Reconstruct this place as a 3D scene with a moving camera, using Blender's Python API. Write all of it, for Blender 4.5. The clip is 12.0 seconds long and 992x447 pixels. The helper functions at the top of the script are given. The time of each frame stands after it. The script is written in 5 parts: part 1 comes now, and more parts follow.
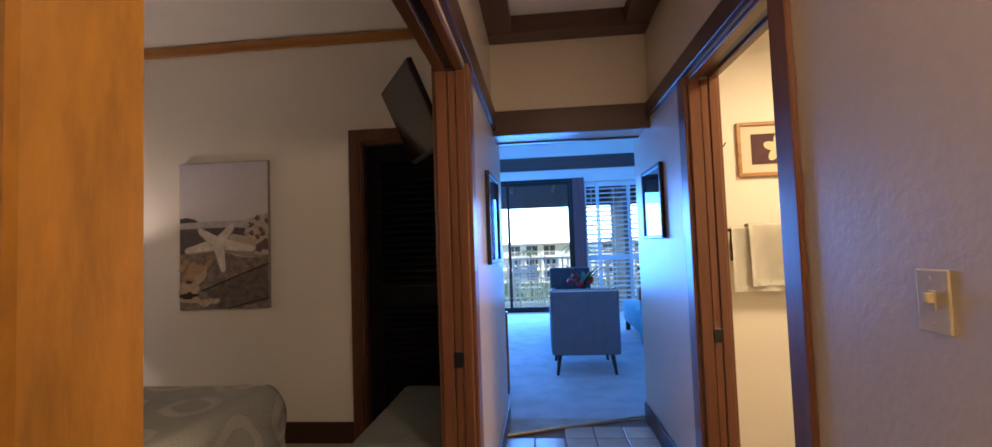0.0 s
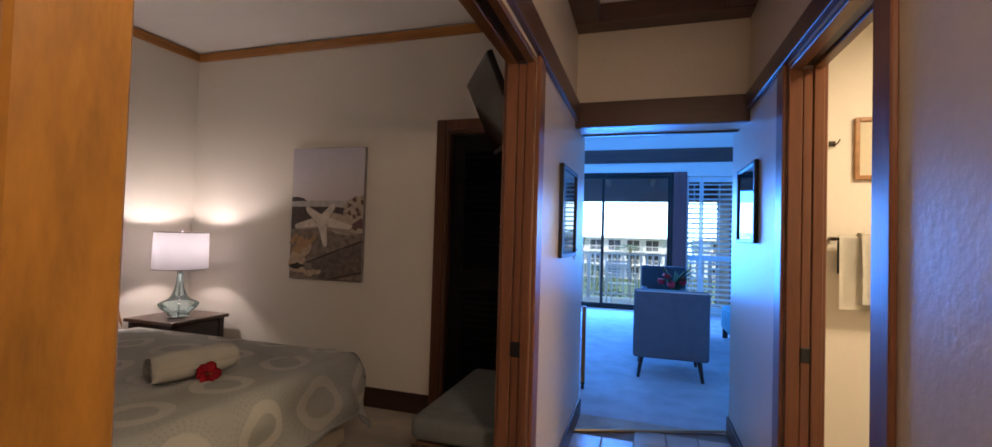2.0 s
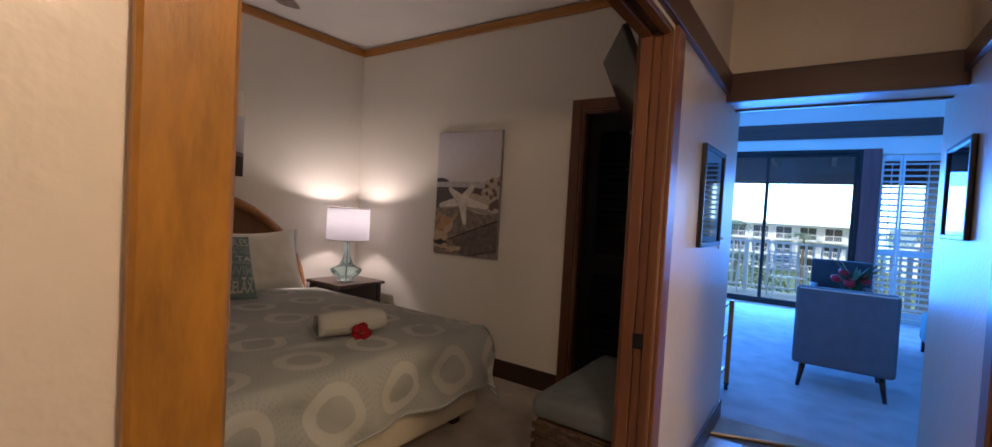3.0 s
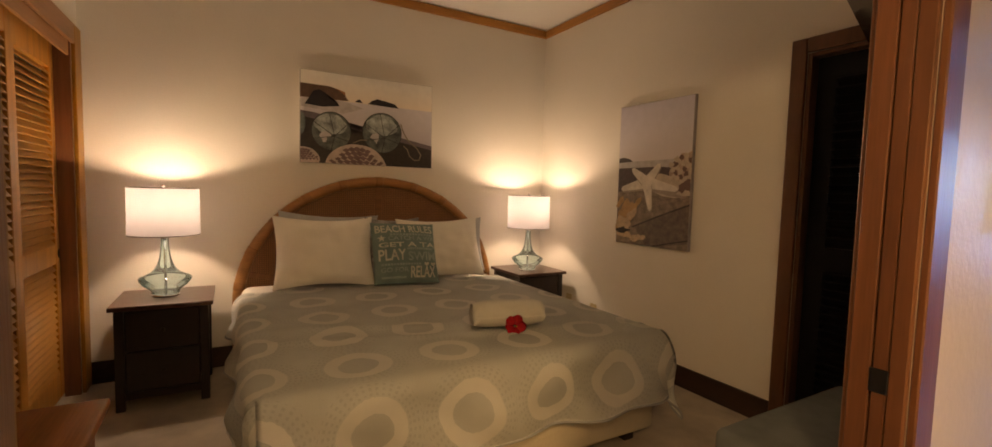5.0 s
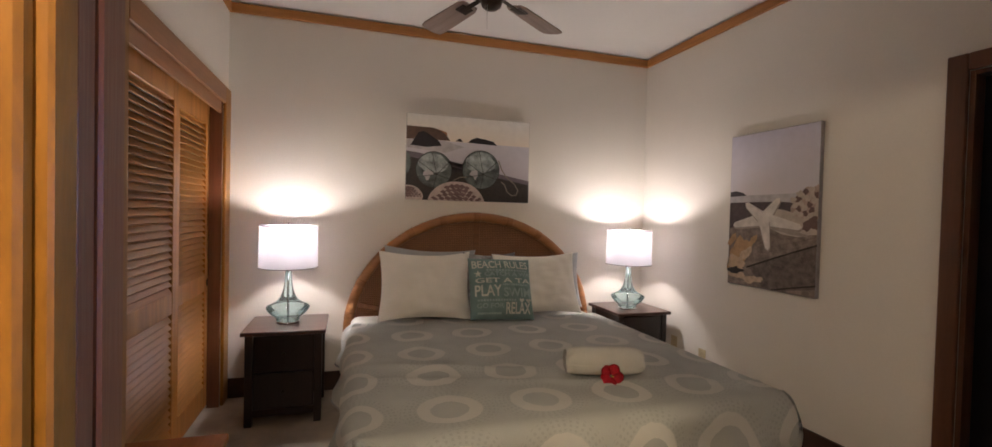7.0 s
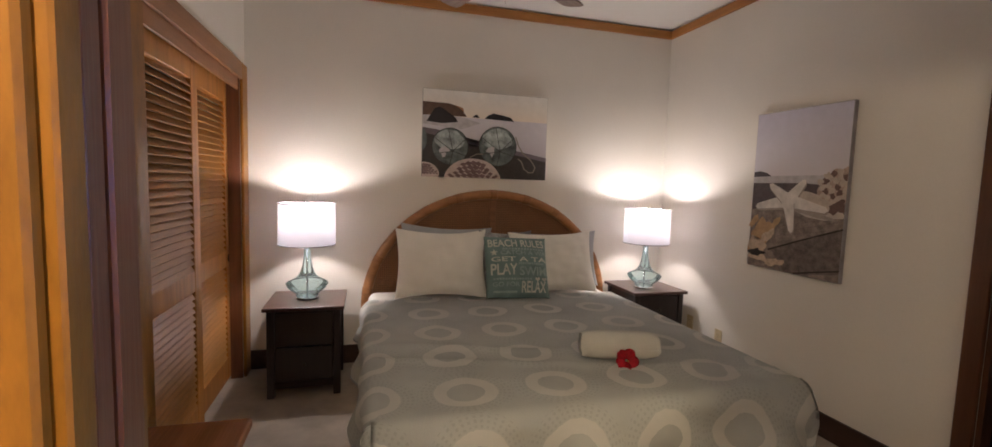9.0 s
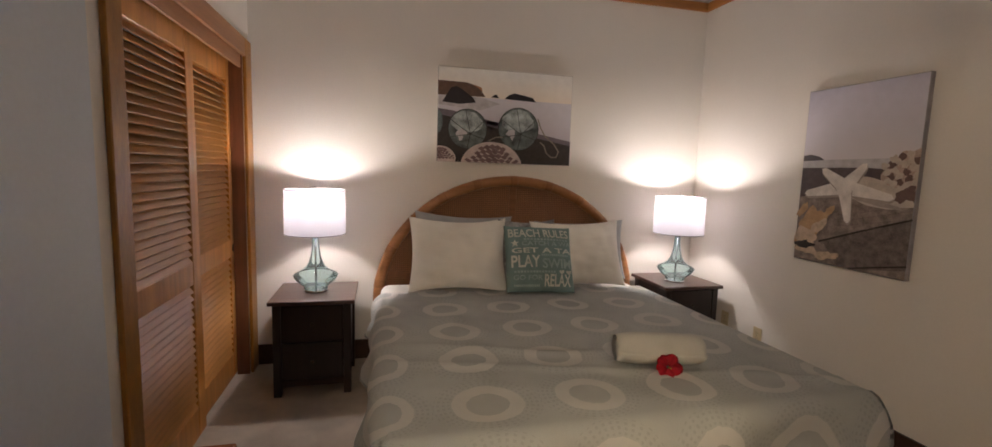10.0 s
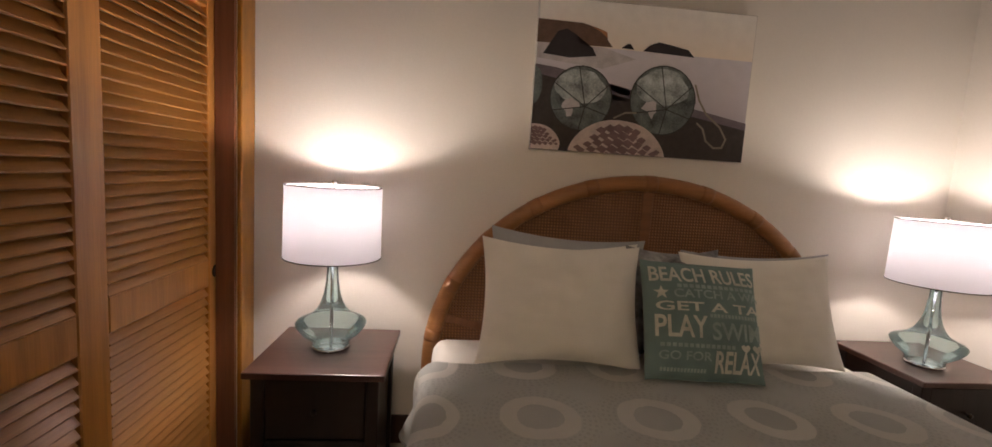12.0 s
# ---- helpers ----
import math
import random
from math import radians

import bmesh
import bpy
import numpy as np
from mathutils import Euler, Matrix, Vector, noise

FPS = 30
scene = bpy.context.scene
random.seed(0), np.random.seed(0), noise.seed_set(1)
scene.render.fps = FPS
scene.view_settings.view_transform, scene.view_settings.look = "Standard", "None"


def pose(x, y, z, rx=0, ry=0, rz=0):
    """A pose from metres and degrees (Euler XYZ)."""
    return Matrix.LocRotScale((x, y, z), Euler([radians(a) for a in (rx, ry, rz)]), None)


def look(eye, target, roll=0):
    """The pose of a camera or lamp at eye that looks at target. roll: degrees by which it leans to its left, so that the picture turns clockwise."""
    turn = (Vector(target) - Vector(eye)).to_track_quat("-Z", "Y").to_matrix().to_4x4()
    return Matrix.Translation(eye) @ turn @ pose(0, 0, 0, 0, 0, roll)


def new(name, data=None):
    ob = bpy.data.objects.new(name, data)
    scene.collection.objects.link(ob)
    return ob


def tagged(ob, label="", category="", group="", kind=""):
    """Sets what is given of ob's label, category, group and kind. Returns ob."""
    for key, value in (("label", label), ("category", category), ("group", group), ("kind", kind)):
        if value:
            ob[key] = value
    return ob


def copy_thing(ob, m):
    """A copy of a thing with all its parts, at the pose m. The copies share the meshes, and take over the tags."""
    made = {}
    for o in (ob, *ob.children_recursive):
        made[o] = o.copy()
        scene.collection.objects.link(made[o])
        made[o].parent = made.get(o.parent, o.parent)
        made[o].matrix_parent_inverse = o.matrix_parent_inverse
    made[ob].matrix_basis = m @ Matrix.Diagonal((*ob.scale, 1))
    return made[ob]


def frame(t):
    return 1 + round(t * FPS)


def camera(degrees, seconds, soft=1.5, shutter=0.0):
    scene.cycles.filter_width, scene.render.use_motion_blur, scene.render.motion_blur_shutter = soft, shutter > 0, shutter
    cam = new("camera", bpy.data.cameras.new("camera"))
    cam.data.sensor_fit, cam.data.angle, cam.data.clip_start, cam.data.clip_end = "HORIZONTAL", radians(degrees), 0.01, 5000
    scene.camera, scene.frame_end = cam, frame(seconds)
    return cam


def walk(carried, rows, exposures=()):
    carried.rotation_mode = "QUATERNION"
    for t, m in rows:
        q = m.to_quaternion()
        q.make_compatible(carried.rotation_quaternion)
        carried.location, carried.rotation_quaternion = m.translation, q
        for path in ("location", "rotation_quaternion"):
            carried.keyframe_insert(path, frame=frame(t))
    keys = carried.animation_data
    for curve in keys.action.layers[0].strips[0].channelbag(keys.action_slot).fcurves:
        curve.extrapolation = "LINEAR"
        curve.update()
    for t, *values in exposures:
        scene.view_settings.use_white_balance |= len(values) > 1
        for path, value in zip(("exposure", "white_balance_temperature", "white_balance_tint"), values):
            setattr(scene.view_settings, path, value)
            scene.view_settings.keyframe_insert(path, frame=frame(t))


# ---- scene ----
cam = camera(93.1, 12.0)
PATH = [
    (0, (0.03, 0.051, 1.268), (-0.153, 2.04, 1.365), -2.0),
    (0.5, (0.032, 0.043, 1.275), (-0.163, 2.032, 1.366), -1.2),
    (1, (0.033, 0.042, 1.274), (-0.174, 2.029, 1.356), -0.1),
    (1.5, (0.062, 0.034, 1.279), (-0.144, 2.022, 1.345), 0.9),
    (2, (0.177, 0.063, 1.281), (-0.422, 1.97, 1.332), 1.7),
    (2.5, (0.259, 0.087, 1.299), (-0.729, 1.826, 1.286), 2.9),
    (4.5, (0.17, 0.363, 1.302), (-1.265, 1.748, 1.143), 1.1),
    (5, (0.201, 0.521, 1.265), (-1.533, 1.509, 1.128), 1.5),
    (5.5, (0.215, 0.562, 1.267), (-1.624, 1.335, 1.123), 2.0),
    (6, (0.203, 0.558, 1.277), (-1.671, 1.244, 1.144), 2.6),
    (6.5, (0.193, 0.563, 1.305), (-1.702, 1.197, 1.215), 2.3),
    (7, (0.183, 0.562, 1.344), (-1.725, 1.16, 1.303), 1.4),
    (9, (0.159, 0.562, 1.405), (-1.761, 1.098, 1.234), 1.8),
    (9.5, (0.111, 0.558, 1.396), (-1.806, 1.088, 1.187), 1.8),
    (10, (-0.083, 0.586, 1.383), (-2.013, 1.062, 1.161), 1.8),
    (10.5, (-0.36, 0.7, 1.362), (-2.32, 1.027, 1.134), 2.6),
    (11, (-0.669, 0.798, 1.368), (-2.65, 0.91, 1.122), 4.2),
    (11.5, (-1.012, 0.686, 1.323), (-2.993, 0.818, 1.085), 3.3),
    (12, (-1.342, 0.644, 1.33), (-3.321, 0.828, 1.107), 3.6),
]
TONE = [(0.0, 0.2, 6450, 10), (1.5, 0.15, 6250, 10), (2.0, 0.05, 6050, 10), (2.5, 0.0, 5950, 10), (4.5, 0.05, 7500, 10), (5.0, 0.4, 9800, 10), (5.5, 0.7, 7800, 10), (6.0, 0.75, 6500, 7), (6.6, 0.7, 5700, 4), (10.0, 0.7, 5650, 4), (11.3, 0.46, 6100, 6), (12.0, 0.42, 6100, 6)]
walk(cam, [(t, look(eye, target, roll)) for t, eye, target, roll in PATH], TONE)

# ---- world, sun and lamps ----
world = bpy.data.worlds.new("sky")
scene.world = world
world.use_nodes = True
wn = world.node_tree.nodes
sky = wn.new("ShaderNodeTexSky")
sky.sky_type, sky.sun_disc = "NISHITA", False
sky.sun_elevation, sky.sun_rotation = radians(48), radians(200)
wn["Background"].inputs["Strength"].default_value = 0.15
world.node_tree.links.new(sky.outputs[0], wn["Background"].inputs["Color"])


def lamp(name, kind, m, energy, colour, **more):
    data = bpy.data.lights.new(name, kind)
    data.energy, data.color = energy, colour
    for key, value in more.items():
        if key == "size":
            data.size = value
        elif key == "size_y":
            data.shape, data.size_y = "RECTANGLE", value
        elif key == "radius":
            data.shadow_soft_size = value
        elif key == "angle":
            data.angle = value
    ob = new(name, data)
    ob.matrix_world = m
    return ob


WARM = (1.0, 0.80, 0.70)
lamp("sun", "SUN", look((0, 0, 30), (6, 22, 0)), 5.0, (1.0, 0.98, 0.95), angle=radians(0.5))
lamp("sky_light_at_slider", "AREA", look((-0.5, 8.85, 1.2), (-0.1, 3.0, 1.1)), 290, (0.055, 0.27, 1.0), size=2.3, size_y=1.9)
# added fill without a fixture, brightens the bed and headboard through the opening
lamp("hall_fill_light", "AREA", look((0.73, 0.40, 1.97), (-3.0, 1.9, 0.9)), 18, (1.0, 0.72, 0.47), size=0.2)
lamp("entry_ceiling_lamp", "AREA", look((0.25, -0.7, 2.55), (0.25, -0.7, 0)), 8, (1.0, 0.67, 0.38), size=0.3)
lamp("bathroom_ceiling_lamp", "AREA", look((1.7, 1.9, 2.4), (1.7, 1.9, 0)), 34, (1.0, 0.72, 0.42), size=0.4)
LAMP_L, LAMP_R = (-3.20, 0.186), (-3.185, 2.773)
for lx, ly in (LAMP_L, LAMP_R):
    lamp("bulb_light", "POINT", pose(lx, ly, 1.15), 11.8, WARM, radius=0.035)


# ---- materials ----
def material(name, colour, rough=0.6, metal=0.0, vary=0.12, scale=3.0, fine=60.0, bump=0.15, stretch=(1, 1, 1), dark=None, coords="Object", per_object=0.0, depth=0.004, spec=0.5):
    """A surface with broad and fine variation of its colour, and a fine relief."""
    mat = bpy.data.materials.new(name)
    mat.use_nodes = True
    nodes, links = mat.node_tree.nodes, mat.node_tree.links
    bsdf = nodes["Principled BSDF"]
    bsdf.inputs["Roughness"].default_value, bsdf.inputs["Metallic"].default_value = rough, metal
    bsdf.inputs["Specular IOR Level"].default_value = spec
    tc, mp = nodes.new("ShaderNodeTexCoord"), nodes.new("ShaderNodeMapping")
    mp.inputs["Scale"].default_value = stretch
    links.new(tc.outputs[coords], mp.inputs["Vector"])
    broad, grain = nodes.new("ShaderNodeTexNoise"), nodes.new("ShaderNodeTexNoise")
    broad.inputs["Scale"].default_value, broad.inputs["Detail"].default_value = scale, 4
    grain.inputs["Scale"].default_value, grain.inputs["Detail"].default_value = fine, 3
    links.new(mp.outputs[0], broad.inputs["Vector"]), links.new(mp.outputs[0], grain.inputs["Vector"])
    both = nodes.new("ShaderNodeMath")
    both.operation = "MULTIPLY_ADD"
    links.new(grain.outputs[0], both.inputs[0])
    both.inputs[1].default_value = 0.45
    links.new(broad.outputs[0], both.inputs[2])
    value = both.outputs[0]
    if per_object:
        info, more = nodes.new("ShaderNodeObjectInfo"), nodes.new("ShaderNodeMath")
        more.operation = "MULTIPLY_ADD"
        links.new(info.outputs["Random"], more.inputs[0])
        more.inputs[1].default_value = per_object
        links.new(value, more.inputs[2])
        value = more.outputs[0]
    ramp = nodes.new("ShaderNodeValToRGB")
    low = dark or tuple(c * (1 - vary * 1.6) for c in colour)
    high = tuple(min(1, c * (1 + vary)) for c in colour)
    ramp.color_ramp.elements[0].position, ramp.color_ramp.elements[0].color = 0.42, (*low, 1)
    ramp.color_ramp.elements[1].position, ramp.color_ramp.elements[1].color = 1.0, (*high, 1)
    links.new(value, ramp.inputs[0])
    links.new(ramp.outputs[0], bsdf.inputs["Base Color"])
    bm_node = nodes.new("ShaderNodeBump")
    bm_node.inputs["Strength"].default_value, bm_node.inputs["Distance"].default_value = bump, depth
    links.new(grain.outputs[0], bm_node.inputs["Height"])
    links.new(bm_node.outputs[0], bsdf.inputs["Normal"])
    return mat


def wood(name, colour, along="z", rough=0.4, vary=0.22, **more):
    s = {"x": (0.05, 1, 1), "y": (1, 0.05, 1), "z": (1, 1, 0.05)}[along]
    return material(name, colour, rough, vary=vary, scale=22, fine=190, stretch=s, bump=0.12, **more)


def clear(name, tint, ior=1.5):
    """Thin glass: tinted, with mirror-like gloss that grows at grazing angles."""
    mat = bpy.data.materials.new(name)
    mat.use_nodes = True
    nodes, links = mat.node_tree.nodes, mat.node_tree.links
    nodes.remove(nodes["Principled BSDF"])
    see, gloss, mix, fres = nodes.new("ShaderNodeBsdfTransparent"), nodes.new("ShaderNodeBsdfGlossy"), nodes.new("ShaderNodeMixShader"), nodes.new("ShaderNodeFresnel")
    see.inputs[0].default_value = (*tint, 1)
    gloss.inputs["Roughness"].default_value = 0.03
    fres.inputs["IOR"].default_value = ior
    links.new(fres.outputs[0], mix.inputs[0])
    links.new(see.outputs[0], mix.inputs[1]), links.new(gloss.outputs[0], mix.inputs[2])
    links.new(mix.outputs[0], nodes["Material Output"].inputs[0])
    return mat


def flat(name, colour, rough=0.7, vary=0.18, scale=18.0, **more):
    return material(name, colour, rough, vary=vary, scale=scale, fine=140, bump=0.03, depth=0.001, **more)


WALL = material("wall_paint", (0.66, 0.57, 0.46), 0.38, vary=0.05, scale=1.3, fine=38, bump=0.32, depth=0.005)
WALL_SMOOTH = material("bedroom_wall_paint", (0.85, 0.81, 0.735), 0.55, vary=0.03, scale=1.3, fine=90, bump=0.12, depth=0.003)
PANEL_GREY = material("grey_panel_paint", (0.70, 0.75, 0.80), 0.45, vary=0.04, scale=1.5, bump=0.08)
CEILING = material("ceiling_paint", (0.90, 0.88, 0.84), 0.8, vary=0.03, scale=1.5, fine=70, bump=0.2)
CASING = material("casing_wood", (0.32, 0.138, 0.014), 0.36, vary=0.24, scale=26, fine=150, stretch=(1, 1, 0.28), bump=0.10)
# darker copies of the casing wood, with shade put into the colour
JAMB_SHADED = wood("jamb_wood_shaded", (0.20, 0.080, 0.040), "z", 0.32)
JAMB_H_SHADED = wood("jamb_wood_level_shaded", (0.18, 0.078, 0.027), "y", 0.32)
CASING_H = wood("casing_wood_level", (0.36, 0.145, 0.028), "y", 0.32)
CASING_X = wood("casing_wood_cross", (0.33, 0.145, 0.055), "x", 0.32)
CROWN_X = wood("crown_wood", (0.46, 0.20, 0.045), "x", 0.4)
CROWN_Y = wood("crown_wood_cross", (0.46, 0.20, 0.045), "y", 0.4)
BAND_Y = wood("dark_board", (0.085, 0.04, 0.03), "y", 0.35)
BAND_X = wood("dark_board_cross", (0.085, 0.04, 0.03), "x", 0.35)
BASE = wood("baseboard_wood", (0.05, 0.024, 0.016), "x", 0.4)
CLOSET = wood("closet_wood", (0.47, 0.205, 0.045), "z", 0.38)
SLAT = wood("slat_wood", (0.38, 0.168, 0.036), "x", 0.38, per_object=0.12)
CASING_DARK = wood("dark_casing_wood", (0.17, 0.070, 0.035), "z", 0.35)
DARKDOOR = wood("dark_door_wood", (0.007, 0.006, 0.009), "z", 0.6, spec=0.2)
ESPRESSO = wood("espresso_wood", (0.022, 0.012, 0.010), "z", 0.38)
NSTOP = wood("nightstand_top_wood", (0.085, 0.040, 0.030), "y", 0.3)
DRESSER = wood("dresser_wood", (0.34, 0.12, 0.04), "x", 0.25)
CARPET = material("carpet", (0.52, 0.45, 0.37), 0.95, vary=0.2, scale=5, fine=240, bump=0.8, depth=0.01, spec=0.1)
TILE = material("floor_tile", (0.50, 0.44, 0.36), 0.25, vary=0.1, scale=6, bump=0.05, per_object=0.1)
CARPET_PALE = material("pale_carpet", (0.50, 0.53, 0.56), 0.95, vary=0.15, scale=5, fine=240, bump=0.7, depth=0.01, spec=0.1)
GROUT = material("grout", (0.20, 0.17, 0.14), 0.9, scale=20)
STRIP = material("brass_strip", (0.55, 0.42, 0.25), 0.3, 0.9)
BLACK = material("black_plastic", (0.012, 0.012, 0.014), 0.35, vary=0.1)
SCREEN = material("tv_screen", (0.008, 0.009, 0.012), 0.12, vary=0.02, bump=0.0)
IVORY = material("ivory_plastic", (0.62, 0.52, 0.32), 0.35, vary=0.04)
CHROME = material("chrome", (0.75, 0.75, 0.76), 0.15, 1.0, vary=0.03, bump=0.02)
BRONZE = material("bronze", (0.06, 0.045, 0.035), 0.4, 0.8)
LINEN = material("white_linen", (0.88, 0.855, 0.79), 0.9, vary=0.04, scale=7, fine=420, bump=0.25, depth=0.002, spec=0.2)
TOWEL = material("towel_cotton", (0.92, 0.90, 0.83), 0.95, vary=0.04, scale=12, fine=320, bump=0.4, depth=0.003, spec=0.1)
BOXCLOTH = material("box_cloth", (0.62, 0.55, 0.42), 0.9, vary=0.06, scale=6, bump=0.3)
TEAL = material("cushion_teal", (0.20, 0.285, 0.28), 0.9, vary=0.12, scale=9, fine=420, bump=0.3, spec=0.2)
PRINT = flat("cushion_print", (0.62, 0.63, 0.56))
PRINT_DIM = flat("cushion_print_dim", (0.33, 0.42, 0.41))
RATTAN = wood("rattan", (0.36, 0.16, 0.055), "y", 0.4)
RATTAN_DARK = wood("rattan_binding", (0.31, 0.135, 0.045), "y", 0.45)
CANE_STRAP = wood("cane_strap", (0.25, 0.11, 0.045), "z", 0.5)
SHEETGREY = material("grey_linen", (0.42, 0.43, 0.44), 0.9, vary=0.08, scale=9, fine=300, bump=0.3)
SHEETPAT = material("patterned_linen", (0.46, 0.46, 0.47), 0.9, scale=9, fine=40, bump=0.2, dark=(0.03, 0.027, 0.028))
BENCHCLOTH = material("bench_cloth", (0.15, 0.17, 0.17), 0.9, vary=0.12, scale=14, fine=300, bump=0.5)
CHAIRCLOTH = material("chair_cloth", (0.14, 0.16, 0.19), 0.9, vary=0.1, scale=10, fine=260, bump=0.4)
CHAIRDARK = material("dark_chair_cloth", (0.05, 0.055, 0.065), 0.85, vary=0.1, scale=10)
DARKLEG = wood("dark_leg_wood", (0.03, 0.018, 0.014), "z", 0.35)
TEALCLOTH = material("teal_cloth", (0.10, 0.30, 0.36), 0.9, vary=0.15, scale=10)
WHITE = material("white_paint", (0.80, 0.80, 0.78), 0.45, vary=0.04, scale=4)
ALUM = material("dark_aluminium", (0.035, 0.033, 0.032), 0.35, 0.6)
GLASS = clear("window_glass", (0.97, 0.98, 0.98))
PICGLASS = material("picture_glass", (0.03, 0.035, 0.045), 0.04, vary=0.3, scale=9, bump=0.0)
AQUA = clear("aqua_glass", (0.87, 0.965, 0.97), 1.32)
an, al = AQUA.node_tree.nodes, AQUA.node_tree.links
a_dif, a_mix = an.new("ShaderNodeBsdfTranslucent"), an.new("ShaderNodeMixShader")
a_dif.inputs[0].default_value = (0.60, 0.86, 0.86, 1)
a_mix.inputs[0].default_value = 0.10
al.new(an["Material Output"].inputs[0].links[0].from_socket, a_mix.inputs[1])
al.new(a_dif.outputs[0], a_mix.inputs[2])
al.new(a_mix.outputs[0], an["Material Output"].inputs[0])
PETAL = material("red_petal", (0.55, 0.012, 0.03), 0.6, vary=0.2, scale=30)
PISTIL = material("pistil", (0.75, 0.5, 0.08), 0.6)
LEAF = material("leaf", (0.05, 0.10, 0.03), 0.5, vary=0.3, scale=8, per_object=0.2)
FANBLADE = wood("fan_blade_wood", (0.33, 0.25, 0.21), "x", 0.5)
# the balcony's shade is painted in as a dark base colour
BALCONY_WALL = material("balcony_wall_shaded", (0.22, 0.20, 0.20), 0.8, vary=0.06, scale=3, fine=70, bump=0.2)
SHRUB = material("shrub_leaf", (0.10, 0.15, 0.04), 0.5, vary=0.4, scale=3)
DECK = material("deck_concrete", (0.42, 0.40, 0.37), 0.85, scale=4)
GRASS = material("grass", (0.07, 0.11, 0.04), 0.9, vary=0.3, scale=0.4, fine=6)
CONDO = material("condo_wall", (0.82, 0.83, 0.83), 0.8, scale=1)
ROOF = material("condo_roof", (0.74, 0.76, 0.78), 0.8, scale=2)
PANE = material("far_pane", (0.05, 0.06, 0.07), 0.1, bump=0.0)
POST = wood("red_post_wood", (0.20, 0.075, 0.07), "z", 0.4)
BARK = material("bark", (0.16, 0.12, 0.09), 0.9, scale=9, bump=0.6)

# shade: a thin white cloth that lets the bulb's light through
SHADE = bpy.data.materials.new("shade_cloth")
SHADE.use_nodes = True
sn, sl = SHADE.node_tree.nodes, SHADE.node_tree.links
sn.remove(sn["Principled BSDF"])
s_dif, s_tra, s_mix = sn.new("ShaderNodeBsdfDiffuse"), sn.new("ShaderNodeBsdfTranslucent"), sn.new("ShaderNodeMixShader")
s_dif.inputs[0].default_value, s_tra.inputs[0].default_value = (0.84, 0.82, 0.87, 1), (0.82, 0.81, 0.90, 1)
s_noise = sn.new("ShaderNodeTexNoise")
s_noise.inputs["Scale"].default_value = 160
s_bump = sn.new("ShaderNodeBump")
s_bump.inputs["Strength"].default_value, s_bump.inputs["Distance"].default_value = 0.15, 0.002
sl.new(s_noise.outputs[0], s_bump.inputs["Height"])
sl.new(s_bump.outputs[0], s_dif.inputs["Normal"])
s_mix.inputs[0].default_value = 0.115
sl.new(s_dif.outputs[0], s_mix.inputs[1]), sl.new(s_tra.outputs[0], s_mix.inputs[2])
sl.new(s_mix.outputs[0], sn["Material Output"].inputs[0])

# bulb
BULB = bpy.data.materials.new("bulb_glow")
BULB.use_nodes = True
BULB.node_tree.nodes["Principled BSDF"].inputs["Emission Color"].default_value = (1, 0.85, 0.65, 1)
BULB.node_tree.nodes["Principled BSDF"].inputs["Emission Strength"].default_value = 12

# woven cane
CANE = material("cane_weave", (0.43, 0.21, 0.09), 0.55, vary=0.2, scale=8, fine=80)
cn, cl = CANE.node_tree.nodes, CANE.node_tree.links
c_tc, c_bump = cn.new("ShaderNodeTexCoord"), cn.new("ShaderNodeBump")
c_sum = None
for axis in ("Y", "Z"):
    wave = cn.new("ShaderNodeTexWave")
    wave.bands_direction = axis
    wave.inputs["Scale"].default_value, wave.inputs["Distortion"].default_value = 22, 0.4
    cl.new(c_tc.outputs["Object"], wave.inputs["Vector"])
    if c_sum is None:
        c_sum = wave
    else:
        c_add = cn.new("ShaderNodeMath")
        c_add.operation = "MULTIPLY"
        cl.new(c_sum.outputs["Fac"], c_add.inputs[0]), cl.new(wave.outputs["Fac"], c_add.inputs[1])
c_bump.inputs["Strength"].default_value, c_bump.inputs["Distance"].default_value = 0.9, 0.006
cl.new(c_add.outputs[0], c_bump.inputs["Height"])
cl.new(c_bump.outputs[0], cn["Principled BSDF"].inputs["Normal"])
c_mix = cn.new("ShaderNodeMix")
c_mix.data_type = "RGBA"
c_mix.inputs["A"].default_value = (0.20, 0.088, 0.036, 1)
cl.new(c_add.outputs[0], c_mix.inputs["Factor"])
old = cn["Principled BSDF"].inputs["Base Color"].links[0].from_socket
cl.new(old, c_mix.inputs["B"])
cl.new(c_mix.outputs["Result"], cn["Principled BSDF"].inputs["Base Color"])


